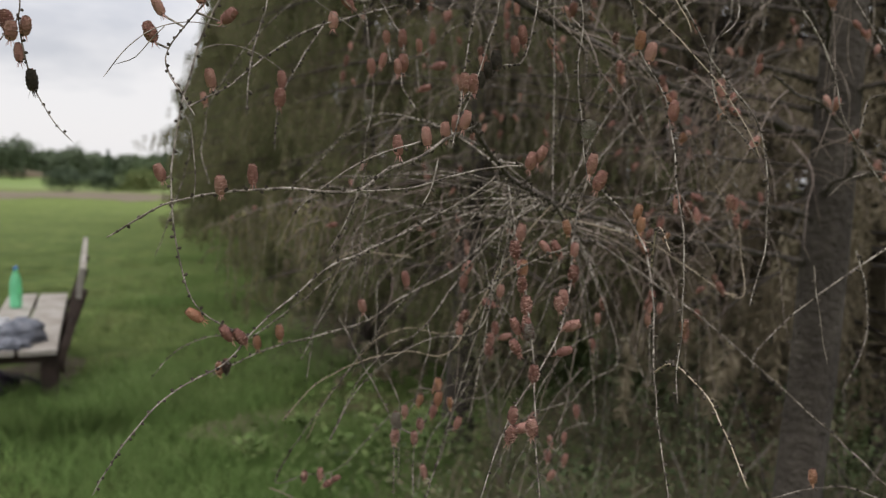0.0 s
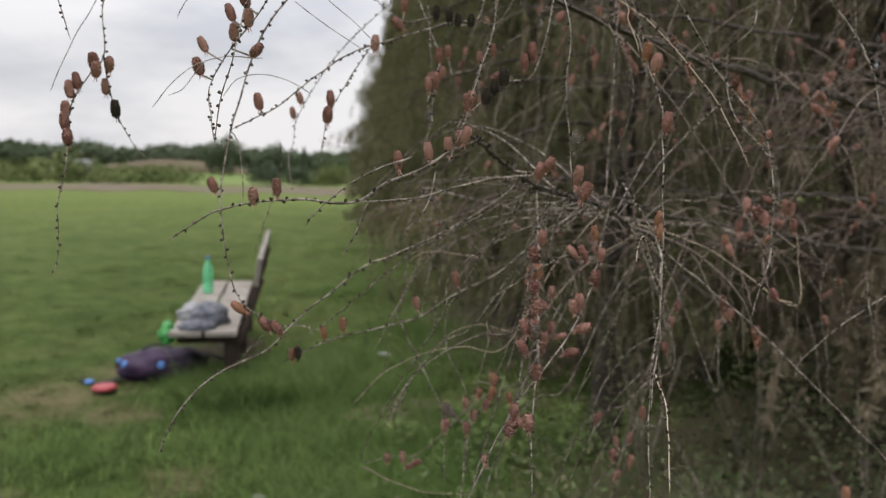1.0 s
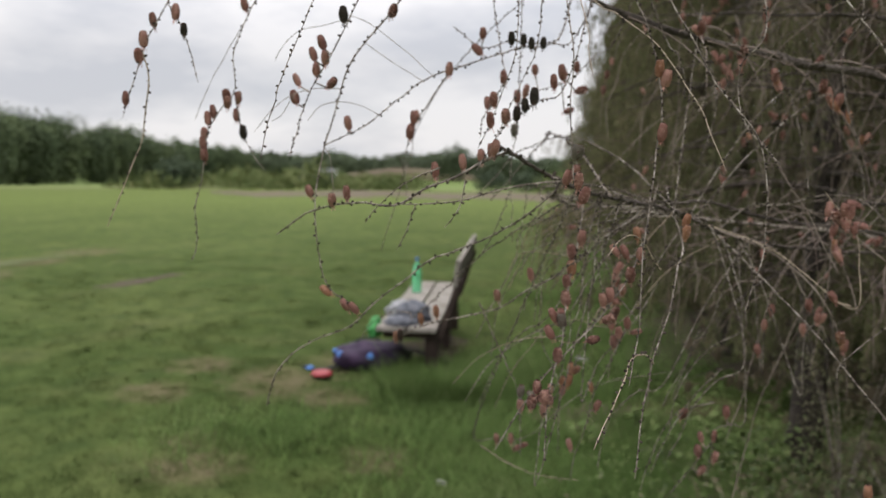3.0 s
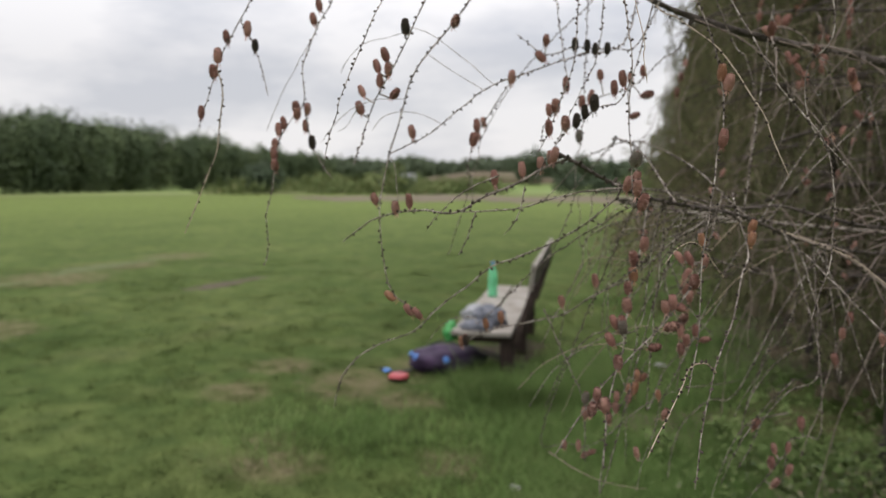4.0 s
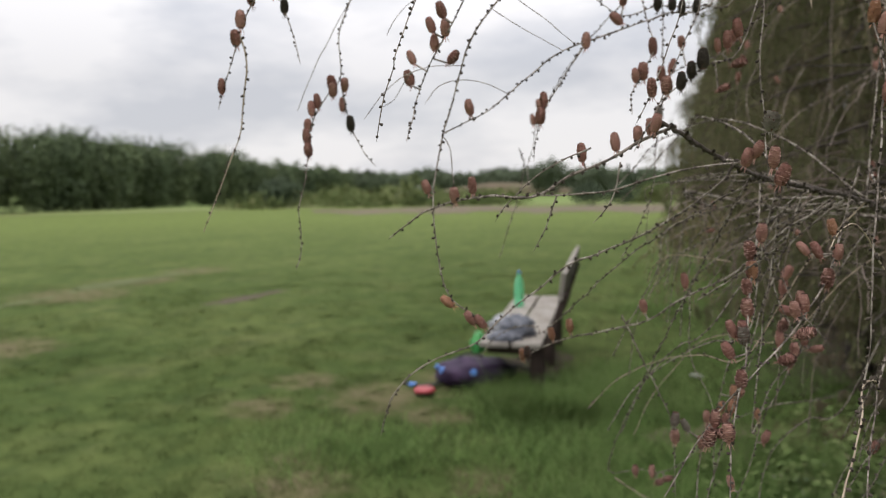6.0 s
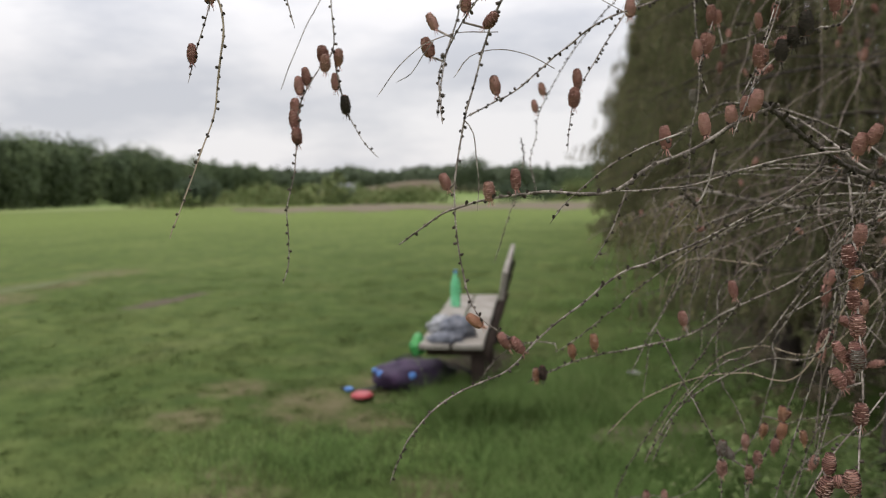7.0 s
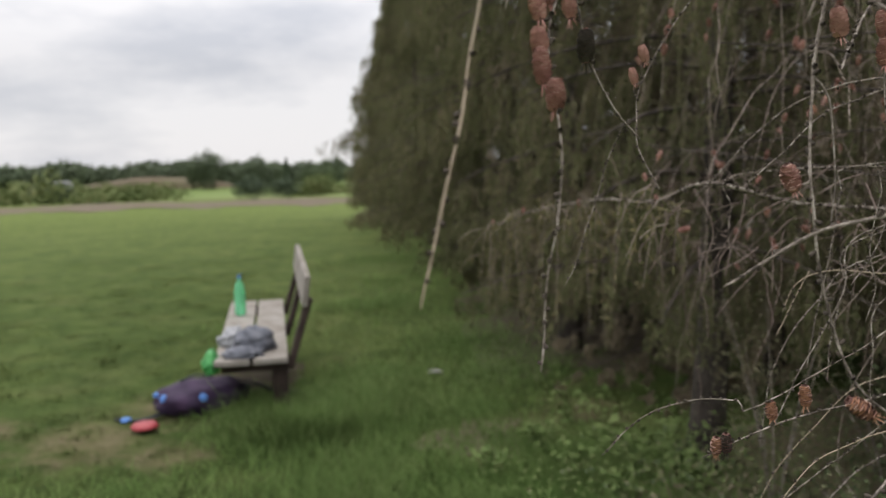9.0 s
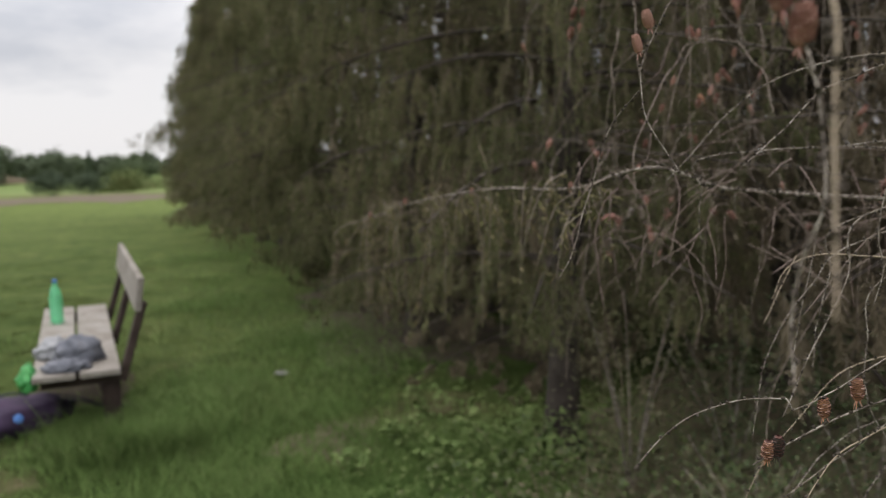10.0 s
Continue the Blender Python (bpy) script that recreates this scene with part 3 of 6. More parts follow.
# the low bough comes first: other twigs grow from it
hero_twig(6.5, "b", [(0.945, 2.192, 1.499), (0.697, 1.818, 1.517), (0.638, 1.549, 1.556), (0.587, 1.368, 1.605), (0.522, 1.165, 1.639), (0.480, 1.045, 1.686), (0.465, 1.016, 1.701)])
hero_twig(2.2, "h", [(0.275, 1.097, 1.931), (0.221, 1.034, 1.819), (0.191, 1.037, 1.762), (0.179, 1.019, 1.691), (0.177, 1.002, 1.627), (0.185, 0.997, 1.565), (0.200, 0.992, 1.512), (0.222, 0.991, 1.486), (0.260, 1.001, 1.466)], [(0.636, -11.5, 1.8, "r"), (0.902, -7.1, -3.7, "o"), (0.963, -3.2, -4.2, "r"), (0.990, -3.4, -2.1, "r"), (0.086, 3.8, -4.4, "r")])
hero_twig(2.6, "r", [(0.486, 1.027, 1.691), (0.458, 1.014, 1.679), (0.431, 0.980, 1.656), (0.400, 0.957, 1.641), (0.373, 0.933, 1.622), (0.306, 0.949, 1.620), (0.247, 0.965, 1.614), (0.185, 0.980, 1.600), (0.125, 0.973, 1.564)], [(0.695, -1.9, 7.3, "r"), (0.615, -1.2, 14.6, "r"), (0.239, -5.5, 17.1, "r"), (0.146, -7.0, 11.2, "r"), (0.088, -3.4, 6.4, "r"), (0.059, -2.5, 8.6, "r")])
hero_twig(2.0, "r", [(0.532, 1.077, 1.653), (0.482, 1.042, 1.645), (0.416, 1.006, 1.625), (0.373, 0.933, 1.622)], [(0.000, 19.3, 12.9, "r"), (0.000, 8.8, 5.2, "r")])
hero_twig(1.9, "-", [(0.518, 1.185, 1.637), (0.530, 1.150, 1.583), (0.539, 1.106, 1.537), (0.547, 1.071, 1.491), (0.553, 1.047, 1.447), (0.556, 1.012, 1.397), (0.564, 0.984, 1.314)], [(0.274, -5.6, 3.9, "r"), (0.345, -0.1, 5.1, "o"), (0.458, -1.5, 2.2, "r"), (0.518, -15.5, 0.4, "r"), (0.541, -2.8, 3.7, "p"), (0.581, -18.3, 1.5, "r"), (0.660, -0.3, 3.3, "r"), (0.811, -4.4, 5.0, "r"), (0.210, 4.1, 5.2, "r"), (0.345, -2.1, 4.9, "r"), (0.403, -3.7, 5.7, "r"), (0.526, -4.3, 4.1, "r")])
hero_twig(1.9, "-", [(0.618, 1.202, 1.647), (0.603, 1.193, 1.570), (0.598, 1.148, 1.520), (0.582, 1.082, 1.472), (0.560, 1.047, 1.438), (0.529, 1.020, 1.390), (0.503, 0.971, 1.321)], [(0.171, -9.4, 7.2, "o"), (0.229, 3.1, 2.7, "r"), (0.317, 2.4, 3.3, "r"), (0.229, -32.7, 4.5, "r"), (0.229, -18.9, 3.8, "r"), (0.423, -4.1, 7.6, "r"), (0.449, -8.1, 8.3, "r"), (0.486, 10.3, -4.6, "r"), (0.572, 11.9, -5.6, "r"), (0.798, 15.3, -6.6, "r"), (0.832, 8.5, -0.3, "r"), (0.787, 2.8, 1.7, "r")])
hero_twig(1.7, "h", [(0.573, 1.005, 1.822), (0.577, 0.998, 1.747), (0.584, 0.993, 1.688), (0.591, 0.988, 1.640)], [(0.752, 6.0, 3.6, "w"), (0.935, 5.5, 4.5, "r"), (1.000, 11.9, 0.5, "r")])
hero_twig(1.9, "h", [(0.630, 1.091, 1.844), (0.651, 1.086, 1.776), (0.668, 1.053, 1.738), (0.674, 1.018, 1.691), (0.678, 0.993, 1.633), (0.681, 0.968, 1.587), (0.683, 0.962, 1.519), (0.681, 0.956, 1.466), (0.680, 0.944, 1.440)], [(0.132, 2.7, 3.1, "o"), (0.174, 7.3, 7.4, "r"), (0.367, 3.7, 5.4, "r")])
hero_twig(1.9, "-", [(0.623, 1.222, 1.645), (0.652, 1.170, 1.608), (0.674, 1.138, 1.575), (0.678, 1.105, 1.549), (0.680, 1.070, 1.498), (0.676, 1.035, 1.451), (0.678, 1.000, 1.397), (0.685, 0.963, 1.332)], [(0.216, 10.3, 11.3, "o"), (0.253, 6.1, 7.3, "o")])
hero_twig(1.5, "-", [(0.677, 1.034, 1.446), (0.680, 0.990, 1.466), (0.682, 0.945, 1.471), (0.692, 0.895, 1.461), (0.697, 0.850, 1.442), (0.700, 0.802, 1.419)], material=M_DRY)
hero_twig(1.3, "-", [(0.672, 1.060, 1.553), (0.663, 1.010, 1.592), (0.660, 0.965, 1.598), (0.659, 0.923, 1.581)], material=M_DRY)
hero_twig(2.1, "r", [(0.493, 1.122, 1.628), (0.417, 1.133, 1.579), (0.362, 1.106, 1.549), (0.328, 1.083, 1.534), (0.289, 1.067, 1.501), (0.254, 1.041, 1.466), (0.232, 1.017, 1.435), (0.196, 0.972, 1.415), (0.167, 0.937, 1.379), (0.119, 0.957, 1.307)])
hero_twig(2.2, "r", [(0.570, 1.306, 1.606), (0.510, 1.298, 1.565), (0.451, 1.289, 1.508), (0.391, 1.282, 1.473), (0.339, 1.275, 1.436), (0.302, 1.266, 1.422), (0.227, 1.255, 1.400), (0.182, 1.250, 1.381), (0.130, 1.244, 1.352)], [(0.849, -5.6, 13.4, "o"), (0.789, -4.7, 17.4, "o"), (0.559, -7.9, 19.7, "r"), (0.419, -9.8, 17.9, "r"), (0.970, -0.1, 5.1, "o"), (0.948, -1.0, 2.6, "d")])
hero_twig(1.5, "r", [(0.184, 1.252, 1.407), (0.163, 1.261, 1.407), (0.121, 1.269, 1.402), (0.073, 1.274, 1.379), (0.033, 1.277, 1.334)])
hero_twig(1.6, "h", [(0.061, 1.019, 1.939), (0.045, 0.997, 1.888), (0.034, 0.980, 1.834), (0.033, 0.980, 1.777), (0.030, 0.961, 1.753), (0.023, 0.938, 1.714), (0.030, 0.922, 1.665), (0.0335, 0.915, 1.638), (0.0325, 0.904, 1.607), (0.027, 0.909, 1.580), (0.0245, 0.912, 1.550), (0.023, 0.903, 1.523)], [(0.425, -3.7, 6.3, "r"), (0.438, 3.9, 0.9, "r"), (0.498, -6.0, 7.9, "r"), (0.525, -8.8, 8.4, "r"), (0.574, -5.4, 5.4, "r"), (0.604, -5.0, 3.4, "r"), (0.647, 0.3, 4.5, "r"), (0.062, -12.1, 14.2, "r"), (0.109, -11.1, 11.1, "r")])
hero_twig(1.3, "-", [(0.031, 0.982, 1.778), (0.034, 0.986, 1.745), (0.042, 0.992, 1.706), (0.057, 0.998, 1.677), (0.074, 1.005, 1.656)], [(0.106, 6.0, 3.1, "r"), (0.283, -5.3, 0.9, "r"), (0.494, -0.5, 2.8, "d")])
hero_twig(1.7, "h", [(0.045, 0.881, 1.928), (0.030, 0.857, 1.872), (0.018, 0.840, 1.833), (0.017, 0.834, 1.817), (0.013, 0.823, 1.778), (0.009, 0.812, 1.746), (0.008, 0.806, 1.726)], [(0.371, -5.0, 7.0, "r"), (0.507, -3.4, 6.6, "r"), (0.616, -3.2, 6.4, "r"), (0.896, -2.1, 6.4, "r")])
hero_twig(1.7, "-", [(0.017, 0.834, 1.817), (0.021, 0.839, 1.783), (0.001, 0.843, 1.707), (-0.001, 0.828, 1.668), (-0.008, 0.811, 1.627), (-0.012, 0.795, 1.588), (-0.013, 0.793, 1.579)], material=M_DRY)
hero_twig(1.2, "-", [(0.034, 0.864, 1.884), (0.045, 0.866, 1.872), (0.062, 0.869, 1.843), (0.076, 0.870, 1.806), (0.087, 0.869, 1.777)], [(0.165, -0.2, 4.3, "r"), (0.396, -0.9, 3.6, "d")])
hero_twig(0.8, "-", [(0.044, 0.996, 1.884), (0.024, 0.971, 1.827), (0.005, 0.946, 1.765), (-0.002, 0.934, 1.731)])
hero_twig(0.6, "-", [(0.364, 1.028, 1.789), (0.325, 1.009, 1.826), (0.290, 0.992, 1.856), (0.255, 0.973, 1.870)])
hero_twig(0.6, "-", [(0.356, 1.020, 1.780), (0.319, 1.005, 1.804), (0.278, 0.988, 1.834)])
hero_twig(0.7, "-", [(0.284, 1.018, 1.737), (0.263, 0.999, 1.751), (0.244, 0.980, 1.755), (0.225, 0.959, 1.747), (0.216, 0.945, 1.727)])
hero_twig(0.7, "-", [(0.235, 0.995, 1.774), (0.206, 0.967, 1.773), (0.185, 0.943, 1.761), (0.167, 0.921, 1.737), (0.156, 0.905, 1.711)])
hero_twig(0.6, "-", [(0.234, 1.008, 1.870), (0.212, 0.985, 1.861), (0.187, 0.958, 1.849), (0.173, 0.939, 1.824), (0.170, 0.931, 1.808)])
hero_twig(2.4, "R", [(0.391, 1.368, 1.893), (0.358, 1.277, 1.856), (0.328, 1.211, 1.832), (0.287, 1.126, 1.797), (0.249, 1.114, 1.772), (0.217, 1.080, 1.732), (0.192, 1.003, 1.695)], [(0.891, -6.9, 14.6, "r"), (0.500, -0.6, 2.0, "r")])
hero_twig(1.8, "h", [(0.326, 0.945, 1.914), (0.311, 0.945, 1.889), (0.288, 0.945, 1.855), (0.260, 0.945, 1.815), (0.223, 0.955, 1.782), (0.187, 0.968, 1.744), (0.199, 0.945, 1.721), (0.225, 0.910, 1.700), (0.251, 0.875, 1.680)], [(0.342, -15.7, 16.7, "r"), (0.402, -19.3, 17.3, "r"), (0.392, 0.4, 9.2, "r"), (0.457, -3.2, 9.9, "r"), (0.543, -25.6, 18.9, "r"), (0.487, 30.3, -1.9, "r"), (0.618, -18.6, 15.1, "r"), (0.211, -5.4, 11.5, "d")])
hero_twig(1.7, "h", [(0.534, 1.088, 1.785), (0.505, 1.065, 1.755), (0.490, 1.052, 1.744), (0.472, 1.037, 1.724), (0.463, 1.027, 1.705)], [(0.437, -2.2, 8.8, "d"), (0.561, -0.3, 4.5, "d"), (0.177, -3.3, 8.6, "r"), (0.049, -5.3, 10.2, "r"), (0.683, 1.6, 2.7, "d")])
hero_twig(1.5, "h", [(0.473, 1.120, 1.847), (0.468, 1.082, 1.781), (0.466, 1.050, 1.738), (0.464, 1.018, 1.701), (0.460, 0.985, 1.665)], [(0.611, 1.3, 3.7, "r"), (0.826, 7.5, 0.3, "r")])
hero_twig(1.5, "h", [(0.355, 1.227, 1.844), (0.382, 1.193, 1.803), (0.388, 1.149, 1.764), (0.396, 1.106, 1.735), (0.415, 1.069, 1.708)], [(0.320, -0.5, 5.0, "r"), (0.618, -4.2, 6.3, "r"), (0.556, 1.8, 4.1, "r")])
hero_twig(1.3, "-", [(0.287, 1.186, 1.813), (0.265, 1.162, 1.766), (0.252, 1.144, 1.731), (0.247, 1.132, 1.702), (0.249, 1.121, 1.660)], [(0.536, -5.0, 6.3, "r"), (0.668, 0.8, 4.8, "r")])
hero_twig(2.0, "R", [(0.444, 1.316, 1.884), (0.405, 1.292, 1.863), (0.354, 1.264, 1.866), (0.312, 1.240, 1.857), (0.270, 1.221, 1.889)], [(0.518, 1.2, 4.4, "d"), (0.419, -1.4, 2.8, "d"), (0.366, -0.1, -1.3, "d"), (0.280, 0.2, 0.6, "d"), (0.752, -4.3, -5.1, "r"), (0.738, 2.2, 20.5, "r")])
hero_twig(1.6, "h", [(0.305, 1.420, 1.979), (0.252, 1.420, 1.938), (0.196, 1.420, 1.895), (0.137, 1.420, 1.843), (0.096, 1.415, 1.789), (0.063, 1.406, 1.725), (0.059, 1.402, 1.691), (0.064, 1.378, 1.655), (0.087, 1.353, 1.610)], [(0.656, -10.2, 7.7, "r"), (0.710, -9.7, 6.3, "r")])
hero_twig(1.3, "-", [(0.052, 1.371, 1.688), (0.031, 1.416, 1.651), (0.011, 1.417, 1.585), (-0.007, 1.409, 1.525), (-0.023, 1.414, 1.490)])
hero_twig(2.2, "r", [(0.336, 1.449, 1.729), (0.272, 1.556, 1.720), (0.217, 1.589, 1.682), (0.147, 1.587, 1.605), (0.133, 1.585, 1.591)])
LONG_BRANCH = [(0.696, 2.116, 1.532), (0.343, 1.963, 1.561), (0.163, 1.819, 1.602), (0.081, 2.169, 1.555), (-0.073, 2.521, 1.541), (-0.300, 2.864, 1.487), (-0.482, 3.059, 1.418)]
hero_twig(6.0, "r", LONG_BRANCH, [(0.887, 0.2, 11.2, "r"), (0.717, 2.8, -0.4, "r"), (0.976, -0.8, 11.1, "r"), (0.186, -5.3, -44.3, "r"), (0.405, 21.8, -64.5, "r"), (0.481, 0.0, 5.7, "r")])
hero_twig(1.2, "h", [(0.341, 0.774, 1.766), (0.339, 0.765, 1.738), (0.335, 0.754, 1.706), (0.337, 0.745, 1.674)])
hero_twig(1.3, "h", [(0.497, 1.011, 1.822), (0.489, 0.998, 1.766), (0.478, 0.986, 1.724), (0.466, 0.976, 1.691)], [(0.736, -0.1, 2.7, "r")])
hero_twig(1.6, "h", [(0.324, 1.347, 1.770), (0.318, 1.339, 1.689), (0.315, 1.332, 1.617), (0.294, 1.324, 1.552), (0.272, 1.319, 1.515)], [(0.173, -1.1, 5.5, "p"), (0.000, -3.3, 17.5, "r"), (0.000, 13.1, 26.2, "r")])
hero_twig(1.0, "-", [(0.178, 1.019, 1.694), (0.189, 1.021, 1.679), (0.194, 1.021, 1.634), (0.193, 1.021, 1.599)])
hero_twig(0.7, "-", [(0.194, 0.945, 1.764), (0.181, 0.945, 1.751), (0.167, 0.945, 1.736), (0.147, 0.945, 1.728)])
hero_twig(2.4, "h", [(0.836, 1.186, 1.866), (0.886, 1.182, 1.789), (0.902, 1.177, 1.731), (0.931, 1.174, 1.683), (0.963, 1.171, 1.635)])
hero_twig(1.8, "h", [(0.955, 1.186, 1.792), (0.931, 1.180, 1.745), (0.923, 1.176, 1.702)])
hero_twig(2.0, "h", [(0.686, 1.073, 1.830), (0.722, 1.069, 1.768), (0.770, 1.066, 1.709), (0.784, 1.061, 1.642), (0.784, 1.054, 1.578), (0.772, 1.047, 1.518)])
hero_twig(1.8, "h", [(0.759, 1.130, 1.848), (0.735, 1.123, 1.791), (0.742, 1.117, 1.732), (0.769, 1.115, 1.697), (0.789, 1.114, 1.676)])
hero_twig(1.6, "r", [(0.454, 1.337, 1.387), (0.388, 1.343, 1.380), (0.321, 1.347, 1.360), (0.254, 1.349, 1.321), (0.209, 1.331, 1.268)], material=M_DRY)
hero_twig(1.5, "r", [(0.494, 1.225, 1.445), (0.425, 1.278, 1.414), (0.364, 1.280, 1.375), (0.326, 1.254, 1.336), (0.301, 1.227, 1.280)])
hero_twig(1.8, "r", [(0.301, 1.425, 1.554), (0.287, 1.418, 1.492), (0.239, 1.406, 1.394), (0.216, 1.399, 1.341)])
hero_twig(1.8, "-", [(1.012, 1.268, 1.569), (0.950, 1.260, 1.523), (0.894, 1.252, 1.477), (0.852, 1.245, 1.431), (0.847, 1.242, 1.402)])
hero_twig(1.6, "-", [(0.950, 1.214, 1.568), (0.963, 1.210, 1.523), (0.967, 1.205, 1.461), (0.941, 1.196, 1.394)])
hero_twig(1.5, "-", [(0.920, 1.260, 1.543), (0.930, 1.254, 1.478), (0.944, 1.249, 1.417)])
hero_twig(1.8, "r", [(0.993, 1.159, 1.287), (0.940, 1.156, 1.291), (0.893, 1.153, 1.286), (0.833, 1.147, 1.268)], [(0.578, -1.8, 15.0, "o")])
hero_twig(1.0, "h", [(0.631, 0.909, 1.821), (0.641, 0.894, 1.791), (0.649, 0.883, 1.773), (0.653, 0.879, 1.761)], material=M_DRY)
hero_twig(1.4, "r", [(0.418, 1.269, 1.153), (0.411, 1.287, 1.207), (0.409, 1.306, 1.257), (0.422, 1.326, 1.288), (0.435, 1.348, 1.324), (0.450, 1.385, 1.380), (0.466, 1.426, 1.456)], [(0.563, -0.8, 5.5, "o"), (0.508, 6.0, 2.1, "o"), (0.450, 6.5, 2.2, "r"), (0.380, -1.6, 5.6, "r"), (0.316, -2.1, 6.8, "r"), (0.339, -29.3, 18.8, "p")])
hero_twig(1.4, "r", [(0.156, 1.501, 1.113), (0.202, 1.527, 1.107), (0.254, 1.557, 1.112), (0.363, 1.616, 1.219), (0.504, 1.677, 1.264)], [(0.107, 1.6, -1.9, "r"), (0.181, -1.6, 2.6, "r"), (0.225, 8.1, -11.1, "r"), (0.197, 6.4, -15.5, "r")])
hero_twig(1.4, "r", [(0.484, 1.282, 1.304), (0.493, 1.316, 1.349), (0.507, 1.350, 1.379), (0.515, 1.380, 1.396), (0.526, 1.413, 1.424), (0.545, 1.453, 1.475)], [(0.615, -3.3, 7.7, "r"), (0.511, -3.5, 8.8, "r"), (0.615, 13.2, -5.3, "r"), (0.435, -1.1, 5.4, "r")])
hero_twig(1.4, "r", [(0.696, 1.572, 1.319), (0.695, 1.582, 1.395), (0.706, 1.592, 1.423), (0.712, 1.607, 1.508)], [(0.539, -2.3, 7.9, "r"), (0.390, -0.5, 6.6, "r"), (0.157, -8.4, 7.2, "r")])
hero_twig(1.5, "r", [(0.770, 1.496, 1.311), (0.768, 1.506, 1.389), (0.774, 1.513, 1.416), (0.783, 1.520, 1.433), (0.758, 1.514, 1.485)], [(0.670, 2.4, 5.6, "r"), (0.522, -4.5, 7.9, "r"), (0.788, -4.6, 4.7, "r")])
hero_twig(1.6, "r", [(0.849, 1.334, 1.485), (0.854, 1.345, 1.544), (0.848, 1.347, 1.587), (0.830, 1.341, 1.612), (0.806, 1.332, 1.644)], [(0.765, 1.4, 7.3, "r"), (0.717, 4.2, 10.1, "r"), (0.610, -2.1, 3.2, "r"), (0.021, -23.8, 10.5, "r")], material=M_DRY)

hero_twig(1.6, "h", [(0.553, 1.100, 1.887), (0.595, 1.080, 1.858), (0.625, 1.070, 1.837), (0.657, 1.060, 1.813), (0.691, 1.040, 1.773), (0.721, 1.020, 1.732), (0.742, 1.005, 1.697), (0.755, 1.002, 1.669)], material=M_DRY)
hero_twig(1.3, "-", [(0.434, 0.945, 1.669), (0.406, 0.945, 1.659), (0.370, 0.945, 1.642), (0.336, 0.945, 1.616), (0.316, 0.945, 1.593)])
hero_twig(1.3, "-", [(0.373, 0.980, 1.621), (0.367, 0.980, 1.606), (0.354, 0.980, 1.578), (0.342, 0.980, 1.558)])
hero_twig(1.4, "-", [(0.448, 0.980, 1.655), (0.443, 0.980, 1.628), (0.433, 0.980, 1.609), (0.417, 0.980, 1.592)])
hero_twig(2.0, "r", [(0.376, 1.450, 1.723), (0.292, 1.450, 1.703), (0.257, 1.450, 1.684), (0.222, 1.450, 1.647), (0.182, 1.450, 1.610)])
hero_twig(1.8, "h", [(0.469, 1.420, 1.891), (0.429, 1.420, 1.857), (0.386, 1.400, 1.813), (0.343, 1.380, 1.799), (0.317, 1.360, 1.781)], [(0.457, -1.2, 11.3, "r"), (0.568, -4.4, 13.5, "r"), (0.814, -7.3, 35.1, "r"), (0.558, 25.6, -16.3, "r"), (0.613, 14.5, -44.9, "r")])
hero_twig(1.8, "-", [(0.580, 1.050, 1.568), (0.559, 1.080, 1.555), (0.524, 1.100, 1.532), (0.481, 1.100, 1.501)])
hero_twig(1.6, "r", [(0.483, 1.350, 1.543), (0.496, 1.350, 1.503), (0.516, 1.350, 1.462), (0.559, 1.350, 1.415)], [(0.603, -13.9, -3.4, "r"), (0.583, 3.5, 13.5, "r")])
hero_twig(2.0, "r", [(0.726, 1.500, 1.615), (0.779, 1.500, 1.631), (0.833, 1.500, 1.629), (0.875, 1.500, 1.590), (0.897, 1.500, 1.541), (0.925, 1.500, 1.520)], [(0.462, -14.2, -4.8, "r"), (0.578, -25.7, -17.2, "r")])
hero_twig(2.0, "h", [(0.829, 1.400, 1.906), (0.810, 1.400, 1.842), (0.812, 1.400, 1.794), (0.821, 1.400, 1.753), (0.841, 1.400, 1.705)])
hero_twig(1.8, "h", [(0.946, 1.620, 1.929), (0.942, 1.620, 1.863), (0.925, 1.620, 1.815), (0.930, 1.620, 1.776)], [(0.508, 8.3, 8.4, "r"), (0.603, 13.8, 5.4, "r")])
hero_twig(1.7, "-", [(1.041, 1.300, 1.665), (1.012, 1.300, 1.668), (0.991, 1.300, 1.664), (0.970, 1.300, 1.656), (0.946, 1.300, 1.631)])
hero_twig(1.6, "r", [(0.411, 1.300, 1.421), (0.376, 1.300, 1.400), (0.337, 1.300, 1.360), (0.307, 1.300, 1.305), (0.286, 1.300, 1.254)])
hero_twig(1.5, "-", [(0.300, 1.270, 1.440), (0.317, 1.270, 1.410), (0.342, 1.270, 1.364), (0.376, 1.270, 1.302), (0.383, 1.270, 1.255), (0.385, 1.270, 1.190)], [(0.623, 3.8, 9.9, "p"), (0.714, 1.1, 10.1, "r")])
hero_twig(1.7, "r", [(0.420, 1.380, 1.427), (0.419, 1.380, 1.392), (0.411, 1.380, 1.348), (0.400, 1.380, 1.299), (0.384, 1.380, 1.267)], [(0.829, 9.5, 5.3, "o"), (0.995, 0.0, 10.8, "r"), (0.678, 28.0, 5.2, "o")])
hero_twig(1.9, "r", [(0.517, 1.600, 1.258), (0.467, 1.600, 1.234), (0.419, 1.600, 1.178), (0.400, 1.600, 1.124), (0.391, 1.600, 1.054)])
hero_twig(1.6, "r", [(0.777, 1.500, 1.787), (0.792, 1.500, 1.752), (0.813, 1.500, 1.709), (0.834, 1.500, 1.674), (0.842, 1.500, 1.620)])
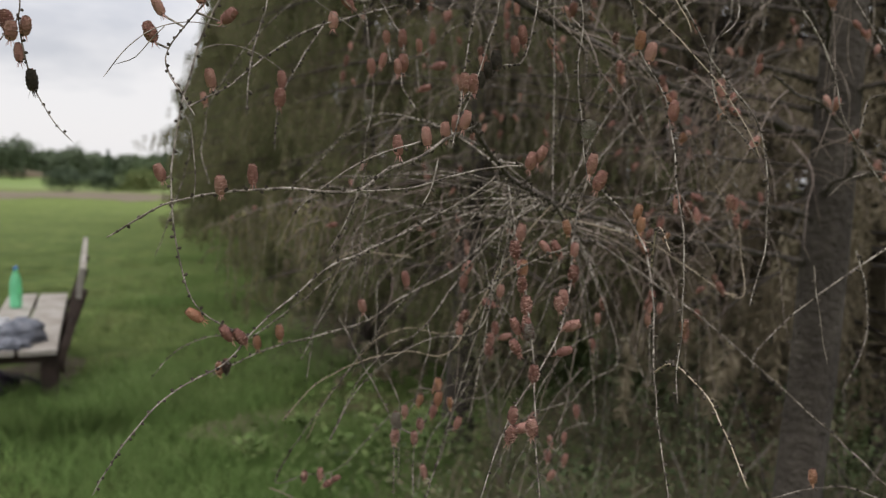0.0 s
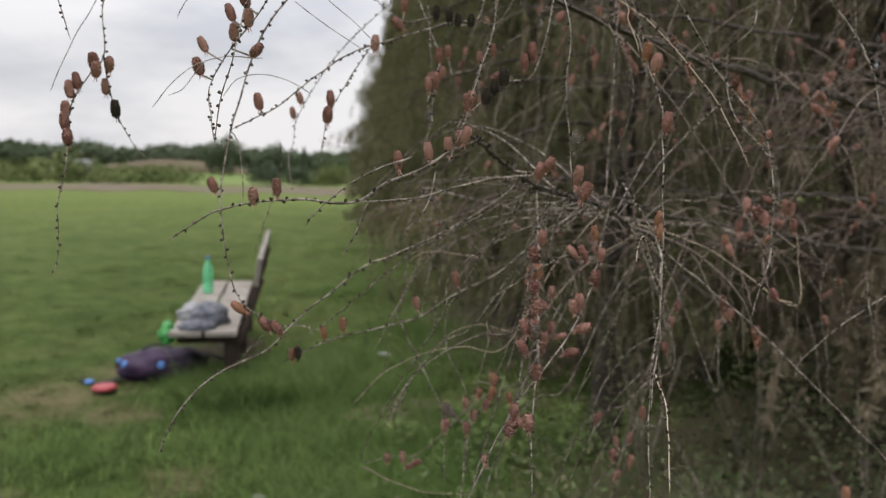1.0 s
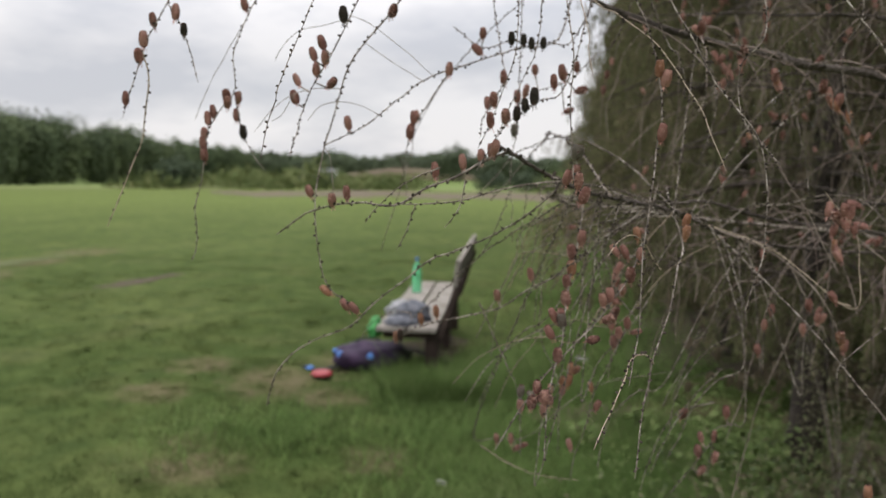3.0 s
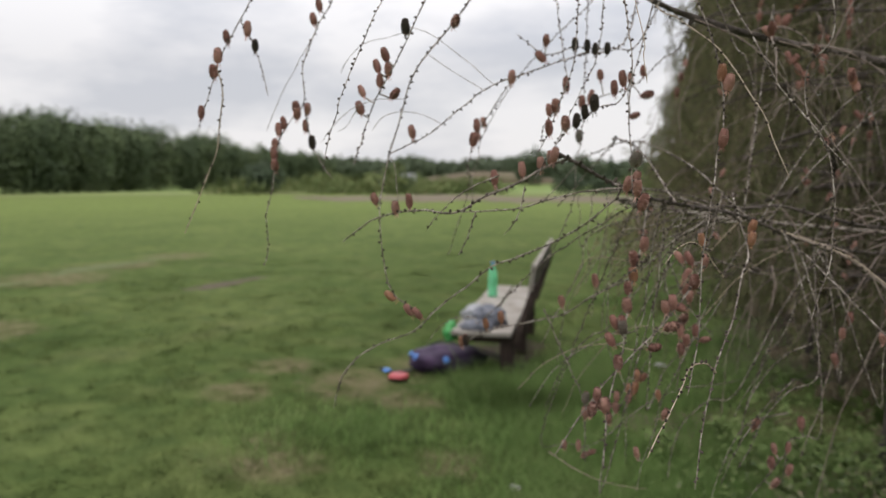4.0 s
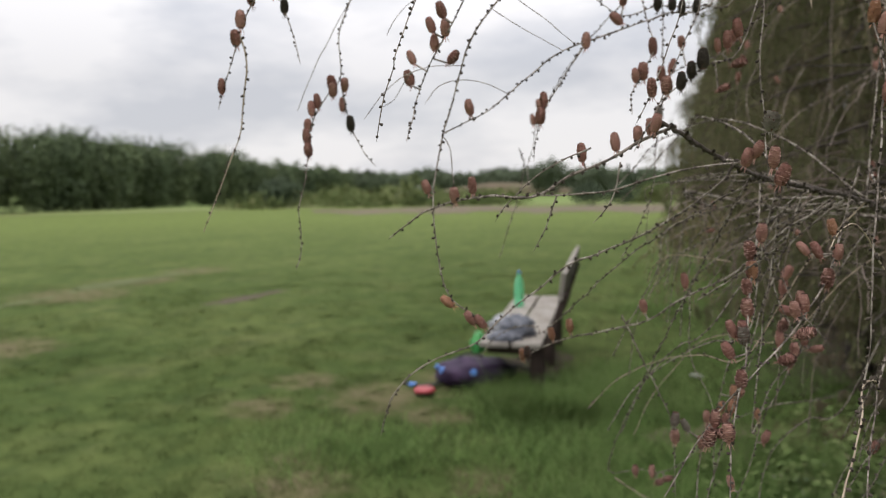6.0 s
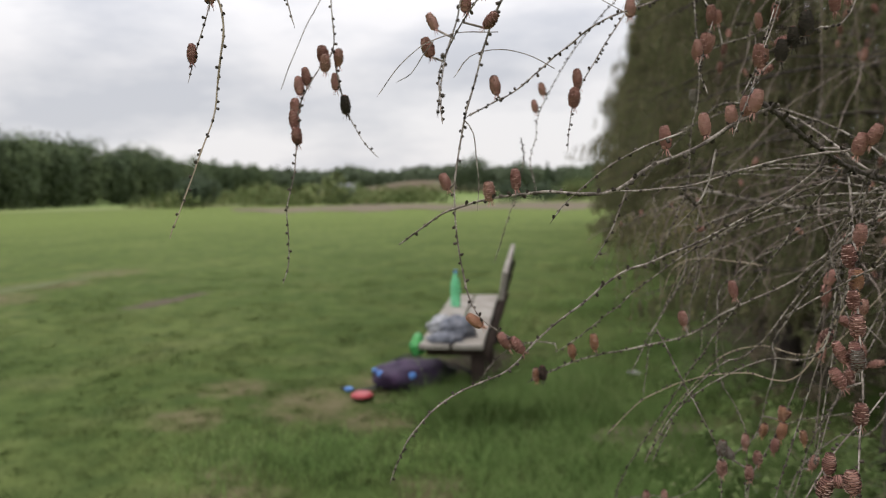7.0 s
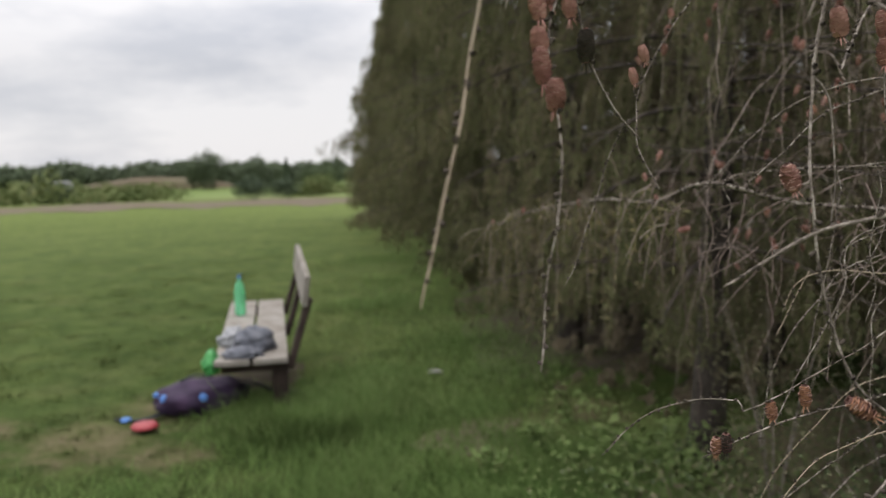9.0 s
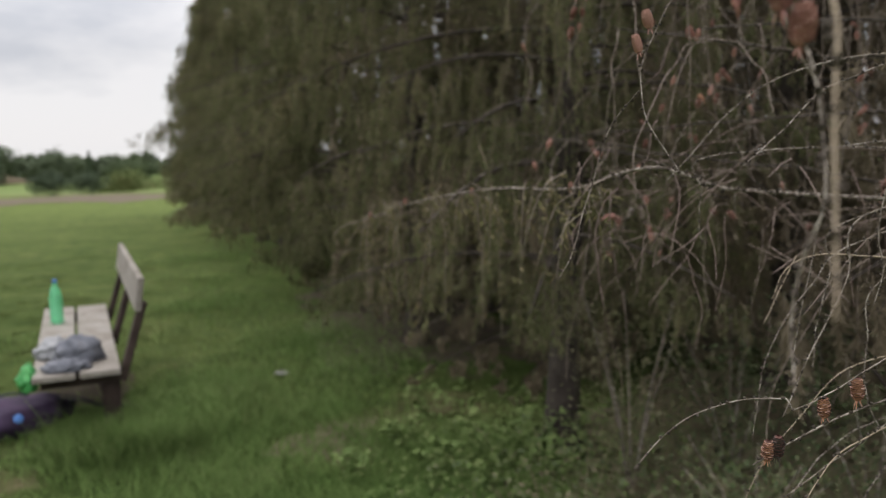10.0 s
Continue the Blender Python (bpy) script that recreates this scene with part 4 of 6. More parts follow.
hero_twig(1.6, "r", [(0.715, 1.500, 1.793), (0.735, 1.500, 1.759), (0.746, 1.500, 1.715), (0.759, 1.500, 1.662), (0.764, 1.500, 1.626)])
hero_twig(1.8, "r", [(0.582, 1.500, 1.939), (0.577, 1.500, 1.888), (0.605, 1.500, 1.824), (0.612, 1.500, 1.763), (0.602, 1.500, 1.719), (0.587, 1.500, 1.675)])
hero_twig(1.8, "h", [(0.585, 1.300, 1.861), (0.605, 1.300, 1.836), (0.618, 1.300, 1.797), (0.618, 1.300, 1.768)])
hero_twig(1.7, "r", [(0.690, 1.450, 1.423), (0.640, 1.450, 1.380), (0.609, 1.450, 1.338), (0.587, 1.450, 1.288), (0.576, 1.450, 1.229)])
hero_twig(1.7, "r", [(0.704, 1.400, 1.375), (0.662, 1.400, 1.337), (0.630, 1.400, 1.291), (0.612, 1.400, 1.243), (0.589, 1.400, 1.191)])
hero_twig(1.5, "r", [(0.601, 1.600, 1.395), (0.572, 1.600, 1.340), (0.552, 1.600, 1.285), (0.535, 1.600, 1.230)])
hero_twig(1.5, "r", [(0.490, 1.300, 1.556), (0.496, 1.300, 1.522), (0.506, 1.300, 1.480), (0.529, 1.300, 1.436)])
hero_twig(1.5, "-", [(0.500, 1.450, 1.531), (0.550, 1.450, 1.517), (0.584, 1.450, 1.509), (0.617, 1.450, 1.508)])
hero_twig(1.6, "r", [(0.313, 1.500, 1.539), (0.306, 1.500, 1.486), (0.294, 1.500, 1.431), (0.290, 1.500, 1.366)])
hero_twig(1.6, "r", [(0.486, 1.400, 1.344), (0.460, 1.400, 1.282), (0.443, 1.400, 1.210), (0.425, 1.400, 1.156), (0.419, 1.400, 1.108)], [(0.291, -7.0, 12.2, "o"), (0.417, 13.6, 11.4, "r"), (0.769, -11.8, 13.8, "r")])
hero_twig(1.5, "r", [(0.309, 1.470, 1.516), (0.273, 1.470, 1.477), (0.249, 1.470, 1.444), (0.232, 1.470, 1.408), (0.220, 1.470, 1.371), (0.215, 1.470, 1.330), (0.211, 1.470, 1.289)])
hero_twig(1.5, "-", [(0.376, 1.488, 1.501), (0.318, 1.488, 1.506), (0.280, 1.488, 1.506), (0.248, 1.488, 1.487), (0.234, 1.488, 1.454)], material=M_DRY)
hero_twig(1.5, "r", [(0.305, 1.500, 1.630), (0.297, 1.500, 1.602), (0.288, 1.500, 1.530), (0.274, 1.500, 1.442), (0.266, 1.500, 1.382)])
hero_twig(1.4, "r", [(0.324, 1.400, 1.630), (0.316, 1.400, 1.605), (0.307, 1.400, 1.547), (0.314, 1.400, 1.502), (0.306, 1.400, 1.463)])
hero_twig(1.6, "r", [(0.188, 1.600, 1.620), (0.182, 1.600, 1.575), (0.179, 1.600, 1.530), (0.185, 1.600, 1.506)])
hero_twig(1.6, "r", [(0.689, 1.500, 1.252), (0.667, 1.500, 1.238), (0.639, 1.500, 1.221), (0.637, 1.500, 1.183), (0.631, 1.500, 1.138)], [(0.221, -4.5, 23.7, "r"), (0.558, 3.3, 12.0, "r"), (0.819, 8.9, 11.5, "r")])
hero_twig(1.4, "r", [(0.455, 1.500, 1.384), (0.375, 1.500, 1.382), (0.324, 1.500, 1.362), (0.288, 1.500, 1.322), (0.237, 1.500, 1.248), (0.205, 1.500, 1.175)], material=M_DRY)
hero_twig(1.5, "-", [(0.658, 1.450, 1.345), (0.621, 1.450, 1.299), (0.594, 1.450, 1.253), (0.567, 1.450, 1.196), (0.547, 1.450, 1.135)])
hero_twig(1.3, "-", [(0.637, 1.500, 1.271), (0.578, 1.500, 1.244), (0.547, 1.500, 1.195), (0.526, 1.500, 1.131), (0.514, 1.500, 1.078)], [(0.302, 14.3, 3.7, "r")])
hero_twig(1.4, "-", [(0.638, 1.500, 1.203), (0.602, 1.500, 1.143), (0.567, 1.500, 1.087)], [(0.141, -10.7, 18.5, "r"), (0.307, -2.4, 12.6, "r"), (0.487, 18.8, 0.1, "r")])
hero_twig(1.3, "-", [(0.592, 1.550, 1.382), (0.569, 1.550, 1.314), (0.544, 1.550, 1.260), (0.532, 1.550, 1.228)])
hero_twig(1.4, "r", [(0.338, 1.450, 1.481), (0.327, 1.450, 1.412), (0.330, 1.450, 1.343), (0.356, 1.450, 1.296), (0.369, 1.450, 1.258), (0.371, 1.450, 1.178), (0.371, 1.450, 1.132)])
hero_twig(1.3, "-", [(0.265, 1.500, 1.504), (0.245, 1.500, 1.457), (0.229, 1.500, 1.420)], material=M_DRY)
hero_twig(1.3, "-", [(0.115, 1.600, 1.047), (0.189, 1.600, 1.023), (0.260, 1.600, 1.014), (0.352, 1.600, 1.025)], material=M_DRY)

# ---- the tangle behind: more boughs, drooping twigs and cones of the same tree ----
def random_twig(foot, way, length, sag):
    """A line that leaves along way and bends down under its own weight."""
    n = 7
    pts = [foot]
    d = np.array(way, float)
    for _ in range(n):
        d = d + np.array((0, 0, -sag)) + RNG.standard_normal(3) * 0.16
        d /= np.linalg.norm(d)
        pts.append(pts[-1] + d * length / n)
    return np.array(pts)


def clear_of_path(p):
    """The tangle keeps behind the front twigs and to the tree's side."""
    return p[1] > 1.42 + max(0.0, 0.35 - p[0]) * 1.2 and p[0] > 0.02 and p[2] > 0.12


TANGLE_TWIGS = []


def plan_tangle():
    for i in range(34):
        z0 = 0.60 + 1.95 * (i / 33) + RNG.uniform(-0.05, 0.05)
        az = radians(RNG.uniform(150, 285))
        if z0 < 1.38:
            continue
        reach = RNG.uniform(1.0, 2.1)
        way = np.array((math.cos(az), math.sin(az), 0))
        side = np.array((-way[1], way[0], 0))
        bend = RNG.uniform(-0.25, 0.25)
        drop = RNG.uniform(-0.05, 0.35)
        foot = np.array((BASE[0], BASE[1], z0))
        pts = [foot + way * reach * s + side * bend * math.sin(2.4 * s) + np.array((0, 0, 0.22 * s - drop * s * s)) for s in np.linspace(0, 1, 7)]
        keep = [p for p in pts if clear_of_path(p)]
        if len(keep) < 3:
            continue
        path = waver(spline(keep, 0.03), 0.006)
        bough(path, RNG.uniform(0.006, 0.011), 0.002)
        length = np.linalg.norm(np.diff(path, axis=0), axis=1).sum()
        for s in np.arange(0.22, 1.0, 0.075 / length):
            p = along_at(path, s)
            a = RNG.uniform(0, 2 * math.pi)
            out = np.array((math.cos(a), math.sin(a), RNG.uniform(-0.4, 0.5)))
            line = random_twig(p, out, RNG.uniform(0.25, 0.85), RNG.uniform(0.2, 0.7))
            ok = [q for q in line if clear_of_path(q)]
            if len(ok) < 4 or (ok[-1][0] > 0.5 + 0.30 * ok[-1][1] - 0.02 and RNG.random() < 0.65):
                continue
            if ok[-1][2] < 1.45 and ok[-1][0] > 0.75 and RNG.random() < 0.5:
                continue
            TANGLE_TWIGS.append(np.array(ok))


RNG = np.random.default_rng(19)
plan_tangle()
TANGLE_TWIGS.sort(key=lambda line: line[:, 1].mean() - 0.25 * line[:, 0].mean())


def build_tangle():
    singles, rest, rest_cones = 0, [], []
    cone_count = 0
    base = CONES["far"][0]
    bv = np.empty(len(base.vertices) * 3)
    base.vertices.foreach_get("co", bv)
    bv = bv.reshape(-1, 3)
    bf = np.array([tuple(p.vertices) for p in base.polygons])
    for line in TANGLE_TWIGS:
        r0 = RNG.uniform(0.0009, 0.0017)
        if singles < 230:
            path = waver(spline(line, 0.014), 0.0025)
            v, f = twig_pieces(path, r0, 0.0008, 5, 0.016)
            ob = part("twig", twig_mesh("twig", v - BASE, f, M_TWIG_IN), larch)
            singles += 1
        else:
            path = spline(line, 0.035)
            rest.append(twig_pieces(path, r0, 0.0009, 4, 0.03))
            ob = None
        if RNG.random() < 0.4:
            centre = RNG.uniform(0.1, 0.95)
            for _ in range(int(RNG.integers(1, 6))):
                u = min(1.0, max(0.05, centre + RNG.normal(0, 0.10)))
                foot = along_at(path, u)
                axis = np.array((RNG.normal(0, 0.45), RNG.normal(0, 0.45), 1.0))
                axis /= np.linalg.norm(axis)
                size = RNG.uniform(0.95, 1.2)
                if ob is not None and cone_count < 290:
                    hang_cone(ob, "r" if RNG.random() < 0.95 else ("o" if RNG.random() < 0.75 else "p"), foot - BASE, axis, size)
                    cone_count += 1
                else:
                    m = np.array(cone_matrix(foot - BASE, axis, size, RNG.uniform(0, 360)))
                    rest_cones.append((bv @ m[:3, :3].T + m[:3, 3], bf))
    if rest:
        v, f = joined(rest)
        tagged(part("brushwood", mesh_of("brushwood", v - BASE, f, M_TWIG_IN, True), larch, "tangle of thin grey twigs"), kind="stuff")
    if rest_cones:
        v, f = joined(rest_cones)
        tagged(part("cone_scatter", mesh_of("cone_scatter", v, f, M_CONE, True), larch, "small brown cones deep in the tangle"), kind="stuff")


build_tangle()


def arching_twigs():
    """Pale leafless twigs that spring from the upper boughs, arch over and hang, with clusters of cones."""
    rng = np.random.default_rng(83)
    for bough_line, count in ((OVER_C, 18), (OVER_A, 8), (OVER_B, 10), (BOUGHS[2], 8)):
        for i in range(count):
            foot = along_at(bough_line, rng.uniform(0.30, 0.86))
            side = np.array((rng.uniform(0.1, 1.0), rng.uniform(-0.45, 0.45), rng.uniform(0.0, 0.5)))
            pts = [foot]
            d = side / np.linalg.norm(side)
            long_ = rng.uniform(0.22, 0.55)
            for _ in range(7):
                d = d + np.array((0, 0, -rng.uniform(0.18, 0.46))) + rng.standard_normal(3) * 0.10
                d /= np.linalg.norm(d)
                pts.append(pts[-1] + d * long_ / 7)
            pts = [p for p in pts if p[1] > 1.22 + max(0.0, 0.45 - p[0]) * 0.8 and p[0] > 0.36]
            if len(pts) < 5 or (pts[-1][0] > 0.98 and rng.random() < 0.6):
                continue
            path = waver(spline(pts, 0.010), 0.0015)
            v, f = twig_pieces(path, rng.uniform(0.0013, 0.0020), 0.0007, 5, 0.014)
            ob = part("twig", twig_mesh("twig", v - BASE, f, M_TWIG_IN), larch)
            if rng.random() < 0.75:
                centre = rng.uniform(0.15, 0.9)
                for _ in range(int(rng.integers(1, 5))):
                    u = min(0.98, max(0.05, centre + rng.normal(0, 0.09)))
                    axis = np.array((rng.normal(0, 0.5), rng.normal(0, 0.5), 1.0))
                    hang_cone(ob, "r" if rng.random() < 0.8 else "o", along_at(path, u) - BASE, axis / np.linalg.norm(axis), rng.uniform(0.85, 1.1))


arching_twigs()


def twig_haze():
    """The brown mass of fine dead twigs round the low boughs, too many to tell apart."""
    rng = np.random.default_rng(29)
    lines = []
    for bough_line, count, lo, hi in ((BOUGHS[2], 70, 0.15, 0.66), (OVER_C, 80, 0.15, 0.55), (spline(LONG_BRANCH, 0.03), 80, 0.05, 0.50), (OVER_B, 40, 0.15, 0.55)):
        for _ in range(count):
            p = along_at(bough_line, rng.uniform(lo, hi)) + rng.normal(0, 0.07, 3)
            d = np.array((rng.normal(-0.35, 0.8), rng.normal(-0.1, 0.7), rng.uniform(-0.6, 0.6)))
            d /= np.linalg.norm(d)
            long_ = rng.uniform(0.12, 0.34)
            droop = rng.uniform(0.0, 0.40)
            pts = [p]
            for _ in range(6):
                d = d + np.array((0, 0, -droop)) + rng.standard_normal(3) * 0.20
                d /= np.linalg.norm(d)
                pts.append(pts[-1] + d * long_ / 6)
            pts = [q for q in pts if q[1] > 1.62 + max(0.0, 0.45 - q[0]) * 0.6 and q[0] > 0.05 and q[2] > 1.0]
            if len(pts) > 3:
                path = spline(pts, 0.03)
                lines.append(tube(path, np.linspace(rng.uniform(0.0009, 0.0014), 0.0006, len(path)), 4))
    v, f = joined(lines)
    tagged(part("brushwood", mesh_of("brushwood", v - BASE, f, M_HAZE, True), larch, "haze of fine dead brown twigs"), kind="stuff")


twig_haze()


# ---- larches: trunks and weeping crowns ----
def hanging_spray():
    """Short needled sprays and a few cones under the long thin branch that reaches back along the row."""
    rng = np.random.default_rng(61)
    path = spline(LONG_BRANCH, 0.03)
    strands, tufts = [], []
    for s in np.r_[rng.uniform(0.36, 1.0, 50), rng.normal(0.72, 0.05, 10), rng.normal(0.93, 0.05, 14)].clip(0.3, 1.0):
        foot = along_at(path, s) + rng.normal(0, 0.02, 3)
        drop = (0.04 + 0.34 * rng.random() ** 1.6) * np.interp(s, (0.36, 0.6, 1.0), (0.35, 1.0, 1.1))
        t = np.linspace(0, 1, 5)[:, None]
        line = foot + np.array((rng.normal(0, 0.045), rng.normal(0, 0.045), 0)) * t**0.6 + np.array((0, 0, -drop)) * t**1.4
        strands.append(tube(line, np.linspace(0.0016, 0.0007, 5), 4))
        n = int(14 + 85 * drop)
        q = rng.uniform(0.05, 1, n)
        c = np.stack([np.interp(q, t[:, 0], line[:, k]) for k in range(3)], -1)
        d = rng.standard_normal((n, 3)) * 0.9 + np.array((0, 0, -0.6))
        d /= np.linalg.norm(d, axis=1, keepdims=True)
        w = np.cross(d, rng.standard_normal((n, 3)))
        w /= np.linalg.norm(w, axis=1, keepdims=True) + 1e-9
        ln, wd = rng.uniform(0.015, 0.032, n)[:, None], rng.uniform(0.0012, 0.0024, n)[:, None]
        tufts.append(np.stack([c - w * wd * 0.5, c + d * ln * 0.5 - w * wd, c + d * ln, c + d * ln * 0.5 + w * wd], 1).reshape(-1, 3))
    v, f = joined(strands)
    tagged(part("weeping_spray", mesh_of("weeping_spray", v - BASE, f, M_TWIG_IN, True), larch, "thin brown hanging twigs"), kind="stuff")
    v = np.vstack(tufts)
    tagged(part("needle_spray", mesh_of("needle_spray", v - BASE, np.arange(len(v)).reshape(-1, 4), M_DRYNEEDLE), larch, "browning larch needles"), kind="stuff")


hanging_spray()


def trunk_mesh(name, high, r0):
    z = np.linspace(-0.1, high, 26)
    path = np.stack([0.03 * np.sin(z * 1.1), 0.03 * np.cos(z * 0.8) - 0.03, z], -1)
    rad = r0 * (1 - z / (high * 1.04)) ** 0.8 + 0.4 * r0 * np.exp(-np.clip(z, 0, None) / 0.18)
    v, f = tube(path, rad, 14)
    a = np.arctan2(v[:, 1], v[:, 0])
    v[:, :2] *= (1 + 0.06 * np.sin(a * 5 + v[:, 2] * 3))[:, None]
    return mesh_of(name, v, f, M_TRUNK, True)


def crown_meshes(high, lowest, spread, limbs, per_limb, seed, tuft=1.0, thick=1.0, hem=0.3, taper=1.25, needles=None):
    """Limbs, hanging twigs and needle tufts of a weeping larch, round the origin."""
    rng = np.random.default_rng(seed)
    limb_parts, strands, tufts_v = [], [], []
    for i in range(limbs):
        h = lowest + (high - lowest) * (i / limbs) ** 1.15
        az = rng.uniform(0, 2 * math.pi)
        reach = (spread * (1 - (h - lowest) / (high - lowest)) ** taper + 0.2) * (rng.uniform(0.62, 1.10) if rng.random() < 0.82 else rng.uniform(1.12, 1.42)) * min(1.0, 0.60 + 0.25 * (h - lowest))
        way = np.array((math.cos(az), math.sin(az), 0.0))
        side = np.array((-way[1], way[0], 0.0))
        bend = rng.uniform(-0.2, 0.2) * reach
        s = np.linspace(0, 1, 9)[:, None]
        path = way * reach * s + side * bend * s**2 + np.array((0, 0, 1.0)) * (h + 0.20 * reach * s - 0.33 * reach * s**2)
        limb_parts.append(tube(path, np.linspace(0.020, 0.004, 9) * (0.6 + 0.4 * reach / spread), 4))
        for _ in range(per_limb):
            u = rng.uniform(0.15, 1.0) ** 0.8
            foot = np.array([np.interp(u, s[:, 0], path[:, k]) for k in range(3)])
            foot = foot + side * rng.normal(0, 0.11) * (0.4 + reach * 0.3) + way * rng.normal(0, 0.06) - np.array((0, 0, abs(rng.normal(0, 0.05))))
            drop = min(rng.uniform(0.25, 0.85), max(0.12, (foot[2] - hem) * rng.uniform(0.6, 1.0)))
            drop *= np.interp(u, (0.15, 0.55, 1.0), (1.0, 0.92, 0.42))
            t = np.linspace(0, 1, 4)[:, None]
            out = (way * rng.uniform(-0.05, 0.28) + side * rng.normal(0, 0.12)) * drop
            line = foot + out * t**0.7 + np.array((0, 0, -drop)) * t**1.3 + rng.standard_normal((4, 3)) * 0.012
            strands.append(tube(line, np.linspace(0.0035, 0.0015, 4), 3))
            n = int((12 + drop * 22) * thick)
            q = rng.uniform(0.05, 1, n)
            c = np.stack([np.interp(q, t[:, 0], line[:, k]) for k in range(3)], -1)
            d = rng.standard_normal((n, 3)) * 0.7 + np.array((0, 0, -1.1))
            d /= np.linalg.norm(d, axis=1, keepdims=True)
            w = np.cross(d, rng.standard_normal((n, 3)))
            w /= np.linalg.norm(w, axis=1, keepdims=True) + 1e-9
            ln = rng.uniform(0.028, 0.07, n)[:, None] * tuft
            wd = rng.uniform(0.0028, 0.0055, n)[:, None] * tuft
            tufts_v.append(np.stack([c - w * wd * 0.5, c + d * ln * 0.5 - w * wd, c + d * ln, c + d * ln * 0.5 + w * wd], 1).reshape(-1, 3))
    lv, lf = joined(limb_parts)
    sv, sf = joined(strands)
    tv = np.vstack(tufts_v)
    tf = np.arange(len(tv)).reshape(-1, 4)
    return (mesh_of("branchwork", lv, lf, M_BARK, True), mesh_of("weeping_spray", sv, sf, M_STRAND, True), mesh_of("crown", tv, tf, needles or M_NEEDLE))


def larch_of(label, high, lowest, spread, limbs, per_limb, seed, place, r0=0.10, tuft=1.0, thick=1.0, hem=0.3, taper=1.25, needles=None):
    t = root("larch_tree", *place, label, "tree", "row of larches")
    part("trunk", trunk_mesh("trunk", high, r0), t)
    a, b, c = crown_meshes(high, lowest, spread, limbs, per_limb, seed, tuft, thick, hem, taper, needles)
    tagged(part("branchwork", a, t, "thin spreading limbs"), kind="stuff")
    tagged(part("weeping_spray", b, t, "brown hanging twigs"), kind="stuff")
    tagged(part("crown", c, t, "dead brown sprays, coloured lighter against the dark inner row" if needles else "dull olive larch needles"), kind="stuff")
    return t


GREEN = "tall larch with weeping olive-green branches down to the grass"
larch_of(GREEN, 9.5, 0.95, 1.45, 92, 31, 3, (0.35, 4.75, 0), 0.085, 0.75, 3.4, 0.62, 0.95)
rows_b = larch_of(GREEN, 6.6, 0.65, 1.75, 80, 28, 4, (-0.65, 7.2, 0), 0.09, 1.15, 2.0, 0.40, 1.25)
rows_c = larch_of(GREEN, 6.2, 0.45, 1.95, 70, 24, 5, (-1.6, 9.5, 0), 0.09, 2.0, 1.0, 0.3, 1.25)
for src, x, y, turn, k in ((rows_c, -2.55, 11.8, 70, 1.03), (rows_b, -3.5, 14.1, 200, 1.1), (rows_c, -4.55, 16.4, 130, 1.17), (rows_c, -5.6, 18.7, 250, 1.18), (rows_b, -6.7, 21.0, 20, 1.22), (rows_c, -7.7, 23.4, 310, 1.25), (rows_b, -8.7, 25.8, 110, 1.25), (rows_c, -9.8, 28.2, 40, 1.25)):
    copy_thing(src, pose(x, y, float(ground_z(x, y)), 0, 0, turn) @ Matrix.Diagonal((k, k, k, 1)))
# inner larches wear the brown needle colour lightened against the gloom
inner = larch_of("larch deeper in the row with dead brown branches", 9.0, 0.3, 2.5, 80, 19, 6, (2.9, 4.8, 0), 0.10, 1.25, 3.4, 0.3, 0.8, M_INNERNEEDLE_LIT)
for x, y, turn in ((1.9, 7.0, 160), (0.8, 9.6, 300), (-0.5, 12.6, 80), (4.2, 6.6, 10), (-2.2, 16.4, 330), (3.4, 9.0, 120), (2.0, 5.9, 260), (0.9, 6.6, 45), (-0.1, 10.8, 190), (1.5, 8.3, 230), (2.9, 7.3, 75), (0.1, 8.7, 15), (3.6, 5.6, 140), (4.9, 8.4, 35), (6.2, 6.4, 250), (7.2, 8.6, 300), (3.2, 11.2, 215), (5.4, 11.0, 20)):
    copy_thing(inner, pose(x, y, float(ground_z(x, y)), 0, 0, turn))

# the near larch's own trunk, and an unseen green crown added to shade its bare skirt
part("trunk", trunk_mesh("trunk", 9.5, 0.075), larch)
top_limbs, top_strands, top_needles = crown_meshes(9.5, 3.9, 1.9, 46, 16, 9)
tagged(part("branchwork", top_limbs, larch, "thin spreading limbs"), kind="stuff")
tagged(part("weeping_spray", top_strands, larch, "brown hanging twigs"), kind="stuff")
tagged(part("crown", top_needles, larch, "dull olive larch needles"), kind="stuff")


